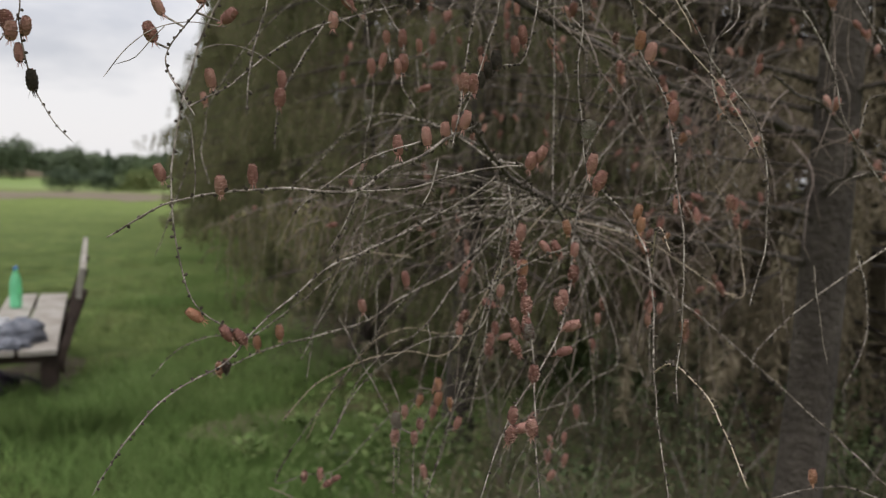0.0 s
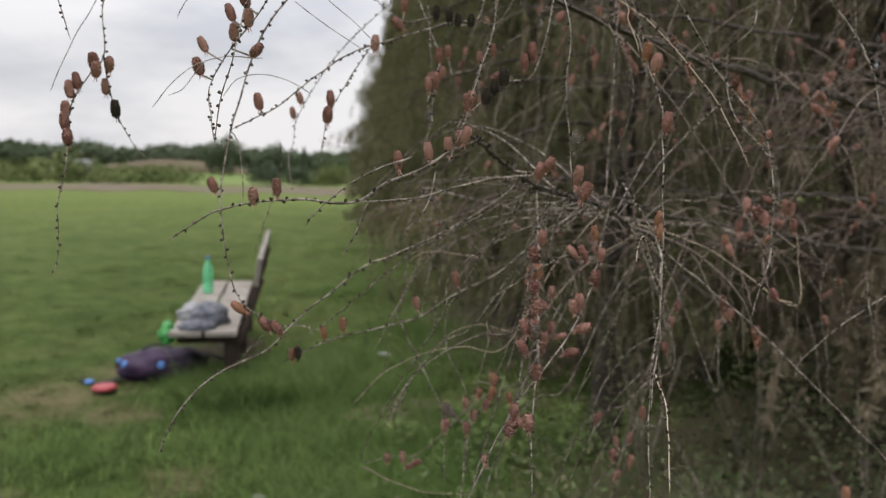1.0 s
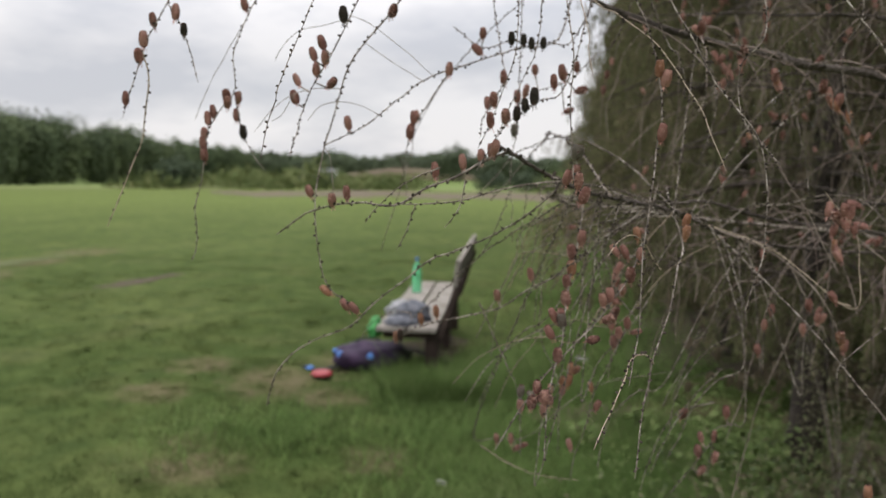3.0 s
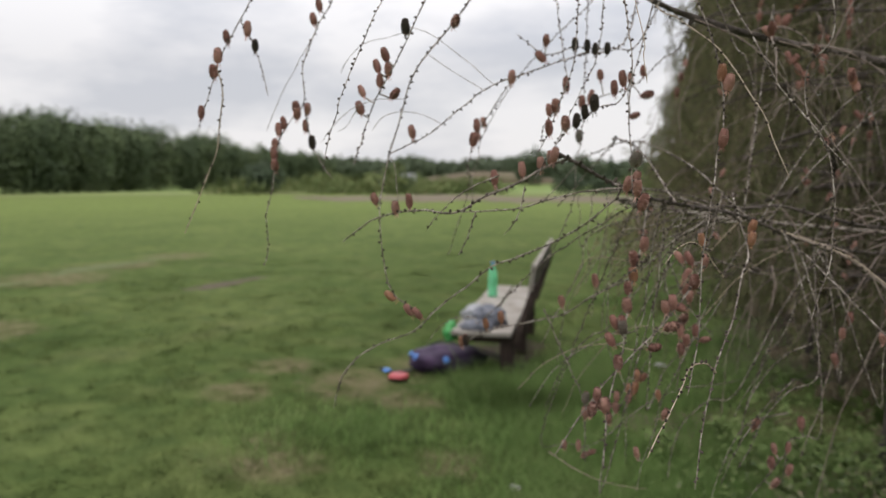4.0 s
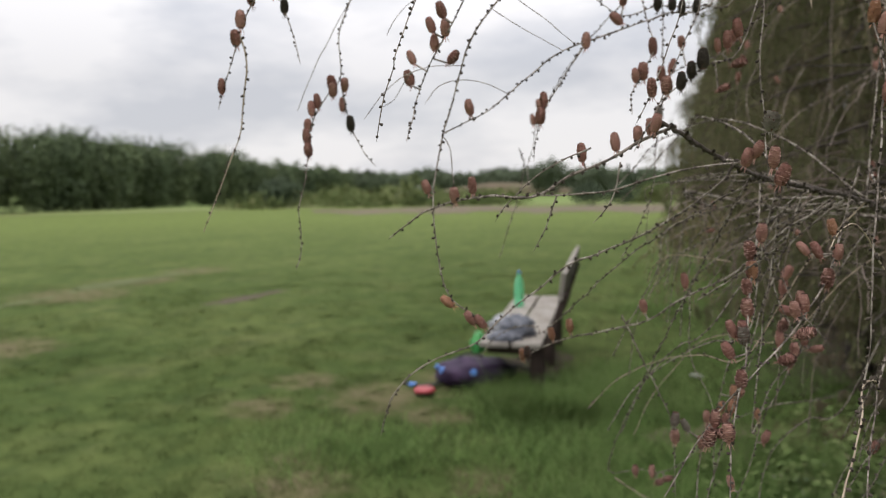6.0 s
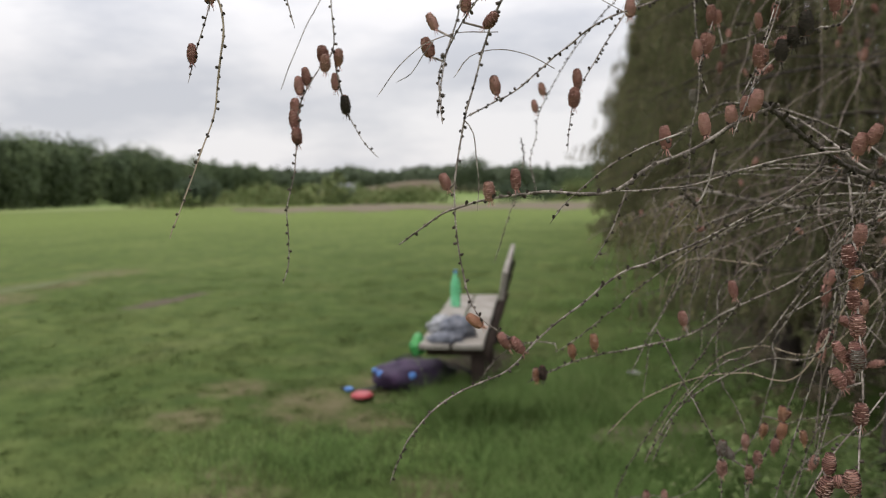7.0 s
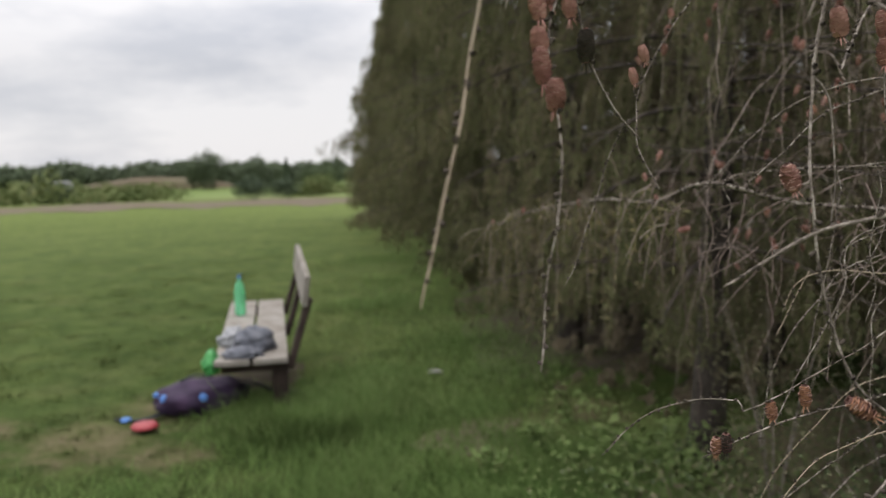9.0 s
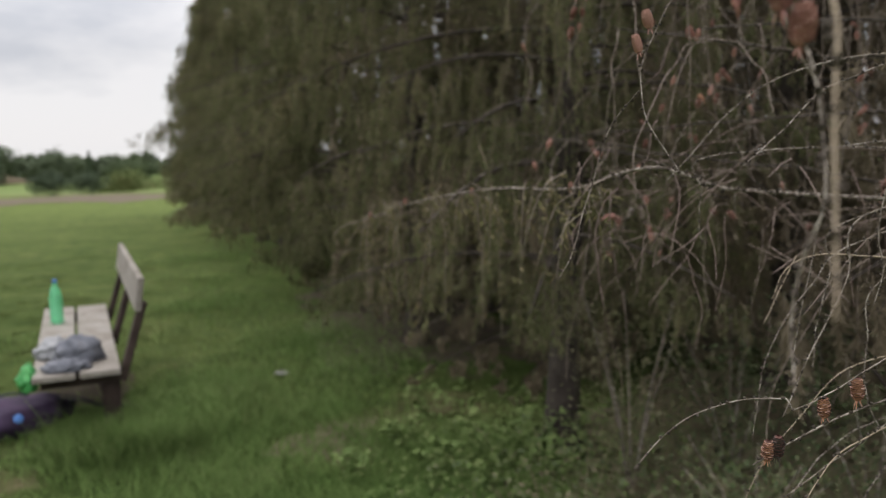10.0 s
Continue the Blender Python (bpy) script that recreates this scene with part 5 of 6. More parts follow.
# ---- grass, weeds, bare ground ----
def blades(name, pts, high, wide, lean, material, label, category, seed):
    """Single grass blades standing at pts (n, 2), as one mesh of thin bent strips."""
    rng = np.random.default_rng(seed)
    n = len(pts)
    z = ground_z(pts[:, 0], pts[:, 1])
    p = np.stack([pts[:, 0], pts[:, 1], z - 0.004], -1)
    b = rng.uniform(0, 2 * np.pi, n)
    a = b + np.pi / 2 + rng.normal(0, 0.3, n)
    w = np.stack([np.cos(a), np.sin(a), 0 * a], -1) * (wide * rng.uniform(0.6, 1.3, n))[:, None]
    h = high * rng.uniform(0.45, 1.25, n)
    tip = np.stack([np.cos(b) * lean * h, np.sin(b) * lean * h, h], -1) * rng.uniform(0.6, 1.1, n)[:, None]
    mid = tip * np.array((0.35, 0.35, 0.62))
    bend, end = p + mid, p + tip
    v = np.stack([p - w, p + w, bend + w * 0.7, bend - w * 0.7, bend - w * 0.7, bend + w * 0.7, end + w * 0.12, end - w * 0.12], 1).reshape(-1, 3)
    f = toward_path(v, np.arange(len(v)).reshape(-1, 4))
    ob = new(name, mesh_of(name, v - np.array((*CENTRE, 0.0)), f, material))
    ob.location = (*CENTRE, 0)
    lift_normals(ob.data)
    tagged(ob, label, category, kind="stuff")


def scatter(n, lo, hi, b0, b1, rng, power=1.0):
    """Places spread over a fan of the meadow, thinning out with the way."""
    d = lo * (hi / lo) ** (rng.random(n) ** power)
    b = np.radians(rng.uniform(b0, b1, n))
    return np.stack([CENTRE[0] - d * np.sin(b), CENTRE[1] + d * np.cos(b)], -1), d


def build_grass():
    rng = np.random.default_rng(21)
    pts, d = scatter(85000, 2.6, 15, -28, 84, rng, 0.9)
    # none on the trodden ground in front of the bench
    u, v = (pts[:, 0] + 2.75) * -0.468 + (pts[:, 1] - 5.45) * 0.884, (pts[:, 0] + 2.75) * 0.884 + (pts[:, 1] - 5.45) * 0.468
    worn = (u / 0.95) ** 2 + (v / 0.36) ** 2 + rng.normal(0, 0.25, len(pts)) < 1
    pts, d = pts[~worn], d[~worn]
    clump = np.sin(pts[:, 0] * 2.1 + 1.7 * np.sin(pts[:, 1] * 1.3)) * np.cos(pts[:, 1] * 1.7 - pts[:, 0])
    high = (0.020 + 0.008 * clump) * np.clip((16 - d) / 8, 0.1, 1.0)
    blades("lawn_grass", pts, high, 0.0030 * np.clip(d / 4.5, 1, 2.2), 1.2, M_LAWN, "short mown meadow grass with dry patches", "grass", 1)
    # tussocks and ruts that the mower leaves
    n = 3800
    spot, d = scatter(n, 2.6, 17, -28, 84, rng, 0.85)
    size = rng.uniform(0.05, 0.13, n) * np.clip(d / 6, 0.9, 2.2)
    each = 30
    at = np.repeat(spot, each, 0) + rng.normal(0, 0.6, (n * each, 2)) * np.repeat(size, each)[:, None]
    tall = np.repeat(rng.uniform(0.016, 0.042, n) * np.clip((19 - d) / 9, 0.3, 1.0), each)
    blades("tussock_grass", at, tall, 0.0026 * np.clip(np.repeat(d, each) / 4.5, 1, 3.0), 1.1, M_TURF, "uneven tussocks of green grass across the meadow", "grass", 4)
    # longer grass beside the bench, along the trees' edge and in tufts
    spots = []
    for x, y, r, n in ((-2.0, 4.62, 0.30, 1500), (-2.3, 4.62, 0.3, 1200), (-2.05, 5.35, 0.36, 2200), (-2.65, 5.05, 0.35, 1500), (-1.75, 4.75, 0.55, 1800), (-2.0, 5.9, 0.5, 1700), (-1.3, 4.2, 0.6, 1800), (-0.9, 3.6, 0.55, 1500), (-1.6, 7.2, 0.8, 1800), (-2.9, 8.8, 0.9, 1500), (-3.4, 10.5, 1.0, 1200), (-0.4, 4.0, 0.5, 1800), (-3.6, 7.2, 0.6, 700), (0.6, 3.4, 0.7, 1800), (-4.4, 13.0, 1.1, 1200), (-2.3, 3.5, 0.4, 600), (-1.5, 3.9, 0.6, 1000), (-1.0, 3.2, 0.5, 800), (-2.7, 3.2, 0.5, 600), (-1.2, 5.3, 0.5, 1400), (-0.6, 4.7, 0.5, 1400), (-0.15, 4.6, 0.5, 1500), (0.25, 4.2, 0.45, 1200), (-1.1, 6.3, 0.6, 1200)):
        q = rng.normal(0, 0.5, (int(n * 1.6), 2)) * r + (x, y)
        spots.append(q)
    q = np.vstack(spots)
    tuft = np.vstack([rng.normal(0, 0.5, (n, 2)) * r + (x, y) for x, y, r, n in ((-2.04, 4.54, 0.24, 900), (-2.22, 4.60, 0.20, 650), (-1.88, 4.68, 0.24, 700), (-2.42, 4.72, 0.16, 260), (-1.72, 4.95, 0.3, 400), (-1.75, 5.4, 0.4, 450))])
    blades("grass_tuft", tuft, np.full(len(tuft), 0.22), 0.0030, 0.9, M_TALL, "tall grass growing up round the bench's foot", "grass", 3)
    blades("long_grass", q, np.full(len(q), 0.09), 0.0026, 1.2, M_TALL, "longer lush grass round the bench and under the trees", "grass", 2)


def build_undergrowth():
    """Dead grass, bramble stems and litter in the shade under the near larches."""
    rng = np.random.default_rng(57)
    at = np.vstack([rng.normal(0, 0.5, (n, 2)) * r + (x, y) for x, y, r, n in ((1.0, 3.2, 0.7, 900), (1.7, 3.3, 0.8, 1100), (0.75, 3.9, 0.6, 700), (2.2, 4.0, 0.9, 1000), (1.3, 4.5, 0.8, 900), (2.6, 3.0, 0.8, 800), (1.1, 2.7, 0.6, 500), (2.0, 2.5, 0.7, 600))])
    high = rng.uniform(0.10, 0.42, len(at)) * rng.uniform(0.5, 1.0, len(at))
    blades("dead_grass", at, high, 0.0030, 1.3, M_DEAD, "pale dead grass and bramble stems under the larches", "grass", 8)
    q = np.vstack([rng.normal(0, 0.5, (n, 2)) * r + (x, y) for x, y, r, n in ((1.2, 3.5, 1.2, 2600), (2.1, 3.6, 1.2, 2600), (0.7, 4.3, 0.8, 1500), (1.9, 4.6, 1.3, 2400), (3.0, 4.0, 1.3, 2200), (2.8, 2.9, 0.9, 1400), (2.0, 2.5, 0.8, 1000))])
    c = np.column_stack([q, ground_z(q[:, 0], q[:, 1]) + 0.01 + 0.26 * rng.random(len(q)) ** 2])
    ob = new("bramble", leaves("bramble", c, 0.034, M_BRAMBLE, "", "", 9, 0.4))
    lift_normals(ob.data, 0.8)
    tagged(ob, "dull green bramble and ivy leaves over the litter", "bramble", kind="stuff")


def leaves(name, centres, size, material, label, category, seed, flat=0.55):
    """Broad leaves, one small folded blade of four corners each."""
    rng = np.random.default_rng(seed)
    n = len(centres)
    d = rng.standard_normal((n, 3)) * np.array((1, 1, flat))
    d /= np.linalg.norm(d, axis=1, keepdims=True)
    w = np.cross(d, rng.standard_normal((n, 3)) * 0.4 + np.array((0, 0, 1)))
    w /= np.linalg.norm(w, axis=1, keepdims=True) + 1e-9
    s = (size * rng.uniform(0.6, 1.3, n))[:, None]
    up = np.array((0, 0, 1)) * s * 0.12
    c = centres
    v = np.stack([c, c + d * s * 0.5 - w * s * 0.3 + up, c + d * s, c + d * s * 0.5 + w * s * 0.3 + up], 1).reshape(-1, 3)
    f = toward_path(v, np.arange(len(v)).reshape(-1, 4))
    return mesh_of(name, v, f, material)


def build_weeds():
    rng = np.random.default_rng(31)
    c = []
    for x, y, r, h, n in ((0.0, 4.75, 0.55, 0.30, 900), (0.5, 4.4, 0.6, 0.42, 1300), (-0.9, 6.1, 0.6, 0.26, 700), (0.1, 3.6, 0.5, 0.18, 350), (-0.3, 4.2, 0.4, 0.16, 350), (1.0, 3.7, 0.6, 0.36, 700), (-1.7, 7.6, 0.8, 0.30, 800)):
        n = int(n * 1.5)
        p = rng.normal(0, 0.5, (n, 2)) * r + (x, y)
        z = ground_z(p[:, 0], p[:, 1]) + 0.8 * h * rng.random(n) ** 1.3 + 0.01
        c.append(np.column_stack([p, z]))
    c = np.vstack(c)
    ob = new("weeds", leaves("weeds", c, 0.022, M_WEED, "", "", 5, 0.3))
    lift_normals(ob.data, 0.9)
    tagged(ob, "low green weeds and nettles at the trees' feet", "weeds", kind="stuff")


def build_shrub(x, y, high, wide, stems, per_stem, leaf, material, label, seed):
    """An open shrub under the larches: thin stems and many small leaves."""
    rng = np.random.default_rng(seed)
    shrub = root("shrub", x, y, 0, label, "shrub")
    heads = []
    for i in range(stems):
        a = 2 * math.pi * i / stems + rng.uniform(-0.5, 0.5)
        top = np.array((wide * math.cos(a), 0.8 * wide * math.sin(a), high * rng.uniform(0.65, 1.0)))
        path = spline([(0, 0, -0.03), top * np.array((0.4, 0.4, 0.5)), top], 0.06)
        v, f = tube(path, np.linspace(0.007, 0.002, len(path)), 5)
        part("stem", mesh_of("stem", v, f, M_TWIG, True), shrub)
        heads.append(path[len(path) // 4:][rng.integers(0, len(path) * 3 // 4, per_stem)] + rng.normal(0, 0.095, (per_stem, 3)) * np.array((1, 1, 0.8)))
    c = np.vstack(heads)
    c[:, 2] = np.maximum(c[:, 2], 0.03)
    me = leaves("leaves", c, leaf, material, "", "", seed, 0.7)
    lift_normals(me, 0.55, seed)
    part("leaves", me, shrub, "small dull leaves")


def build_shrubs():
    pale, dark = "small pale olive shrub under the larches", "low dull green shrub in the shade of the larches"
    for x, y, high, wide, stems, per_stem, leaf, material, label, seed in (
            (0.62, 4.15, 1.12, 0.26, 7, 320, 0.020, M_OLIVE, pale, 41),
            (1.15, 4.35, 0.95, 0.34, 7, 300, 0.024, M_BRAMBLE, dark, 42),
            (1.55, 3.75, 0.75, 0.32, 6, 260, 0.024, M_BRAMBLE, dark, 43),
            (0.98, 3.55, 0.50, 0.28, 6, 220, 0.022, M_BRAMBLE, dark, 44),
            (1.75, 4.75, 1.15, 0.36, 7, 300, 0.026, M_BRAMBLE, dark, 45),
            (2.25, 3.9, 0.85, 0.36, 6, 260, 0.026, M_BRAMBLE, dark, 46)):
        build_shrub(x, y, high, wide, stems, per_stem, leaf, material, label, seed)


def weed_plant(x, y, high, count, leaf, material, label, seed):
    """A small leafy weed: a few stems and broad leaves up them."""
    rng = np.random.default_rng(seed)
    plant = root("weed_plant", x, y, float(ground_z(np.array(x), np.array(y))), label, "weed")
    spots = []
    for _ in range(4):
        a = rng.uniform(0, 2 * math.pi)
        top = np.array((0.45 * high * math.cos(a), 0.45 * high * math.sin(a), high * rng.uniform(0.7, 1.1)))
        path = spline([(0, 0, -0.02), top * np.array((0.35, 0.35, 0.55)), top], 0.03)
        v, f = tube(path, np.linspace(0.003, 0.0012, len(path)), 5)
        part("stem", mesh_of("stem", v, f, M_TALL, True), plant)
        spots.append(path[1:][rng.integers(0, len(path) - 1, count)])
    c = np.vstack(spots) + rng.normal(0, 0.012, (4 * count, 3))
    me = leaves("leaves", c, leaf, material, "", "", seed, 0.35)
    part("leaves", me, plant)
    lift_normals(me, 0.75)


def build_weed_plants():
    rng = np.random.default_rng(91)
    k = 0
    for x, y in ((-0.10, 4.75), (0.02, 4.45), (0.22, 4.62), (-0.33, 4.40), (-0.05, 4.2), (-0.55, 4.75), (0.30, 4.30), (-0.75, 4.30), (-0.2, 5.1), (0.12, 4.95), (-0.45, 5.25), (0.45, 4.8)):
        k += 1
        weed_plant(x, y, rng.uniform(0.14, 0.26), 16, rng.uniform(0.045, 0.065), M_WEED, "leafy green weed growing at the trees' edge", k)
    weed_plant(0.62, 4.38, 0.12, 5, 0.12, M_OLIVE, "low weed with broad pale leaves under the larch", 40)


def blot(name, x, y, rx, ry, turn, material, label, category, lift=0.006, seed=0):
    """A flat patch with an uneven edge lying on the lawn."""
    rng = np.random.default_rng(seed)
    k = 40
    a = np.linspace(0, 2 * np.pi, k, endpoint=False)
    edge = 1 + 0.22 * np.sin(3 * a + rng.uniform(0, 6)) + 0.13 * np.sin(7 * a + rng.uniform(0, 6)) + 0.07 * rng.standard_normal(k)
    verts, faces = [], []
    rings = 4
    co, si = math.cos(radians(turn)), math.sin(radians(turn))
    for i in range(rings + 1):
        for j in range(k):
            r = edge[j] * i / rings
            u, v = rx * r * math.cos(a[j]), ry * r * math.sin(a[j])
            px, py = x + u * co - v * si, y + u * si + v * co
            verts.append((u * co - v * si, u * si + v * co, float(ground_z(px, py)) + lift * (1.6 - 1.5 * i / rings)))
    for i in range(rings):
        for j in range(k):
            m = (j + 1) % k
            faces.append((i * k + j, (i + 1) * k + j, (i + 1) * k + m, i * k + m))
    ob = new(name, mesh_of(name, verts, faces, material, True))
    ob.location = (x, y, 0)
    return tagged(ob, label, category, kind="structure")


SCAR = "patch of worn brown soil in the lawn"
blot("bare_soil", -8.0, 6.35, 0.16, 0.75, 8, M_SOIL, SCAR, "soil", seed=1)
blot("bare_soil", -0.95, 4.85, 0.34, 0.28, 60, M_LITTER, SCAR, "soil", seed=3)
blot("bare_soil", -11.2, 6.3, 0.30, 2.1, 22, M_DRYGRASS, "pale dry streak across the lawn", "soil", seed=4)
blot("bare_soil", -2.75, 5.45, 1.0, 0.40, 118, M_SOIL, "bare trodden soil under the bench", "soil", seed=6)
blot("bare_soil", 1.5, 4.2, 1.9, 1.3, 115, M_LITTER, "dark needle litter and soil under the larches", "soil", seed=7)
blot("bare_soil", -1.0, 8.6, 3.0, 0.9, 112, M_SOIL, "dark needle litter and soil under the larches", "soil", seed=8)
build_grass()
build_weeds()
build_undergrowth()
build_shrubs()
build_weed_plants()


# ---- bench ----
A_WAY = Vector((-0.468, 0.884, 0)).normalized()
BENCH_TURN = math.degrees(math.atan2(A_WAY.y, A_WAY.x))
bench = root("bench", -2.13, 4.77, 0, "weathered grey wooden park bench with dark posts", "bench", turn=BENCH_TURN)
# own axes: x along the bench, y from the back to the field, z up


def plank(name, x0, x1, y0, y1, z0, z1, material, label="", tilt=0.0, parent=bench):
    bm = bmesh.new()
    bmesh.ops.create_cube(bm, size=1)
    bmesh.ops.scale(bm, vec=(x1 - x0, y1 - y0, z1 - z0), verts=bm.verts)
    bmesh.ops.bevel(bm, geom=list(bm.edges), offset=min(0.008, (z1 - z0) * 0.25, (y1 - y0) * 0.25), segments=2, affect="EDGES", profile=0.6)
    rng = random.Random(name + str(x0) + str(y0))
    for v in bm.verts:
        v.co += Vector((rng.uniform(-1, 1), rng.uniform(-1, 1), rng.uniform(-1, 1))) * 0.0015
    return part(name, from_bm(name, bm, material, False), parent, label, pose((x0 + x1) / 2, (y0 + y1) / 2, (z0 + z1) / 2, tilt, 0, 0))


plank("seat_board", 0.0, 2.2, 0.0, 0.215, 0.415, 0.45, M_WOOD, "weathered pale grey board")
plank("seat_board", 0.0, 2.2, 0.235, 0.45, 0.415, 0.45, M_WOOD, "weathered pale grey board")
plank("backrest", 0.16, 2.28, -0.150, -0.112, 0.735, 0.935, M_WOOD, "weathered pale grey board", tilt=8)
# posts, legs and bearers take the wood painted dark for shade
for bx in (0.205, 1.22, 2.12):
    plank("post", bx - 0.04, bx + 0.04, -0.104, -0.060, 0.325, 0.80, M_WOODDARK, "dark wooden post with shade put into its colour", tilt=17)
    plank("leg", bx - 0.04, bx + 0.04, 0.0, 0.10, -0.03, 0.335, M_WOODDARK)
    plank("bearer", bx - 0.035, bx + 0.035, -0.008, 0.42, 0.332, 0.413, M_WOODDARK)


def on_bench(x, y):
    p = bench.matrix_basis @ Vector((x, y, 0))
    return p.x, p.y


def lathe(profile, sides=24):
    verts, faces = [], []
    for r, z in profile:
        for j in range(sides):
            a = 2 * math.pi * j / sides
            verts.append((r * math.cos(a), r * math.sin(a), z))
    for i in range(len(profile) - 1):
        for j in range(sides):
            k = (j + 1) % sides
            faces.append((i * sides + j, i * sides + k, (i + 1) * sides + k, (i + 1) * sides + j))
    return verts, faces


bottle = root("bottle", -3.156, 5.968, 0.452, "tall clear green plastic drinks bottle standing on the bench", "bottle")
prof = [(0.001, 0.004), (0.03, 0.0), (0.043, 0.006), (0.0445, 0.03), (0.042, 0.05), (0.0445, 0.07), (0.0445, 0.17), (0.042, 0.19), (0.040, 0.21), (0.032, 0.245), (0.018, 0.275), (0.0135, 0.29), (0.0135, 0.302)]
part("body", mesh_of("body", *lathe(prof), M_BOTTLE, True), bottle)
part("cap", mesh_of("cap", *lathe([(0.0005, 0.298), (0.0165, 0.298), (0.0165, 0.317), (0.015, 0.32), (0.0005, 0.32)]), M_BLUE, True), bottle, "blue screw cap")


def heap(name, place, size, material, seed, folds=5.0, turn=0.0, droop=0.35):
    """A crumpled soft heap with folds, flat underneath."""
    noise.seed_set(seed)
    bm = bmesh.new()
    bmesh.ops.create_icosphere(bm, subdivisions=4, radius=1.0)
    for v in bm.verts:
        p = v.co.copy()
        k = noise.noise(p * folds * 0.4 + Vector((seed, 0, 0))) * 0.30 + abs(noise.noise(p * folds)) * droop - 0.06
        v.co = p * (1 + k)
        v.co.z = max(v.co.z, -0.45)
        v.co = Vector((v.co.x * size[0], v.co.y * size[1], (v.co.z + 0.45) * size[2] / 1.45))
    me = from_bm(name, bm, material, True)
    ob = new(name, me)
    ob.matrix_basis = pose(*place, 0, 0, turn)
    return ob


x, y = on_bench(0.30, 0.21)
tagged(heap("jacket", (x, y, 0.451), (0.13, 0.13, 0.14), M_CLOTHGREY, 3, 5, BENCH_TURN), "crumpled grey jacket lying on the bench", "jacket")
x, y = on_bench(0.50, 0.35)
tagged(heap("carrier_bag", (x, y, 0.451), (0.15, 0.10, 0.10), M_WHITEBAG, 5, 6, BENCH_TURN), "white crumpled plastic bag lying on the bench", "bag")
x, y = on_bench(0.12, 0.28)
tagged(heap("scarf", (x, y, 0.451), (0.09, 0.12, 0.055), M_CLOTHGREY, 8, 6, BENCH_TURN), "flat grey folded cloth on the bench", "cloth")
x, y = on_bench(0.13, 0.475)
tagged(heap("green_bag", (x, y, 0.36), (0.10, 0.05, 0.13), M_GREENBAG, 11, 6, BENCH_TURN), "small green plastic bag hanging over the seat's edge", "bag")

# ---- rucksack and disc on the grass ----
sack = root("rucksack", -2.88, 4.98, 0, "dark purple rucksack lying on the grass", "rucksack", turn=38)


def sack_body():
    noise.seed_set(2)
    bm = bmesh.new()
    bmesh.ops.create_icosphere(bm, subdivisions=4, radius=1.0)
    for v in bm.verts:
        p = v.co.copy()
        taper = 1.0 - 0.34 * max(0.0, p.x) ** 1.5
        k = 1 + 0.16 * noise.noise(p * 2.0) + 0.10 * abs(noise.noise(p * 6.0))
        q = Vector((math.copysign(abs(p.x) ** 0.85, p.x) * 0.31, math.copysign(abs(p.y) ** 0.8, p.y) * 0.19 * taper, p.z * 0.118 * taper)) * k
        q.z = max(q.z + 0.095, 0.0)
        v.co = q
    return from_bm("body", bm, M_PURPLE, True)


part("body", sack_body(), sack)


def strap(points, width, thick, name="strap", parent=sack, material=M_BLACK):
    """A flat webbing strap along the points."""
    path = spline(points, 0.03)
    along = np.gradient(path, axis=0)
    w = np.cross(along, (0, 0, 1.0))
    w /= np.linalg.norm(w, axis=1, keepdims=True) + 1e-9
    up = np.array((0, 0, thick))
    ring = np.stack([path - w * width, path + w * width, path + w * width + up, path - w * width + up], 1)
    n = len(path)
    v = ring.reshape(-1, 3)
    f = [(i * 4 + j, i * 4 + (j + 1) % 4, i * 4 + 4 + (j + 1) % 4, i * 4 + 4 + j) for i in range(n - 1) for j in range(4)]
    return part(name, mesh_of(name, v, f, material), parent)


strap([(0.20, -0.06, 0.18), (0.36, -0.02, 0.12), (0.50, 0.03, 0.03), (0.62, 0.10, 0.012)], 0.025, 0.006)
strap([(0.22, 0.08, 0.165), (0.38, 0.12, 0.10), (0.52, 0.10, 0.02), (0.66, 0.06, 0.010)], 0.025, 0.006)
strap([(-0.22, -0.10, 0.05), (-0.36, -0.12, 0.02), (-0.47, -0.10, 0.012), (-0.56, -0.02, 0.012)], 0.02, 0.006)
strap([(-0.15, 0.0, 0.205), (-0.05, 0.0, 0.24), (0.06, 0.0, 0.215)], 0.012, 0.008, "grab_handle")
for bx, by, bz, r in ((-0.27, -0.115, 0.14, 0.026), (-0.02, -0.185, 0.135, 0.027), (-0.315, -0.02, 0.145, 0.018)):
    v, f = lathe([(0.0005, 0.006), (r * 0.8, 0.005), (r, 0.0), (r, -0.02)], 16)
    out = Vector((bx * 0.7, by * 1.5, 0.12)).normalized()
    part("badge", mesh_of("badge", v, f, M_BLUE, True), sack, "round light-blue badge", Matrix.Translation((bx, by, bz)) @ upright(out))
buckle_v, buckle_f = lathe([(0.0005, 0.02), (0.03, 0.016), (0.034, 0.0)], 10)
part("buckle", mesh_of("buckle", buckle_v, buckle_f, M_BLUE, True), sack, "blue plastic buckle", pose(-0.50, -0.08, 0.012))

disc = root("flying_disc", -3.0, 4.5, 0.028, "red plastic flying disc lying on the grass", "flying disc")
part("disc", mesh_of("disc", *lathe([(0.0005, 0.024), (0.05, 0.025), (0.070, 0.020), (0.082, 0.008), (0.084, 0.0), (0.080, 0.0), (0.074, 0.011), (0.0005, 0.017)], 36), M_RED, True), disc)
for n, (x, y, s) in enumerate(((-1.579, 6.168, 0.055), (-1.146, 3.366, 0.032))):
    ob = heap("litter", (x, y, float(ground_z(x, y)) + 0.012), (s, s * 0.6, 0.025), M_PAPER, 20 + n, 5)
    tagged(ob, "crumpled scrap of pale paper on the grass", "litter")


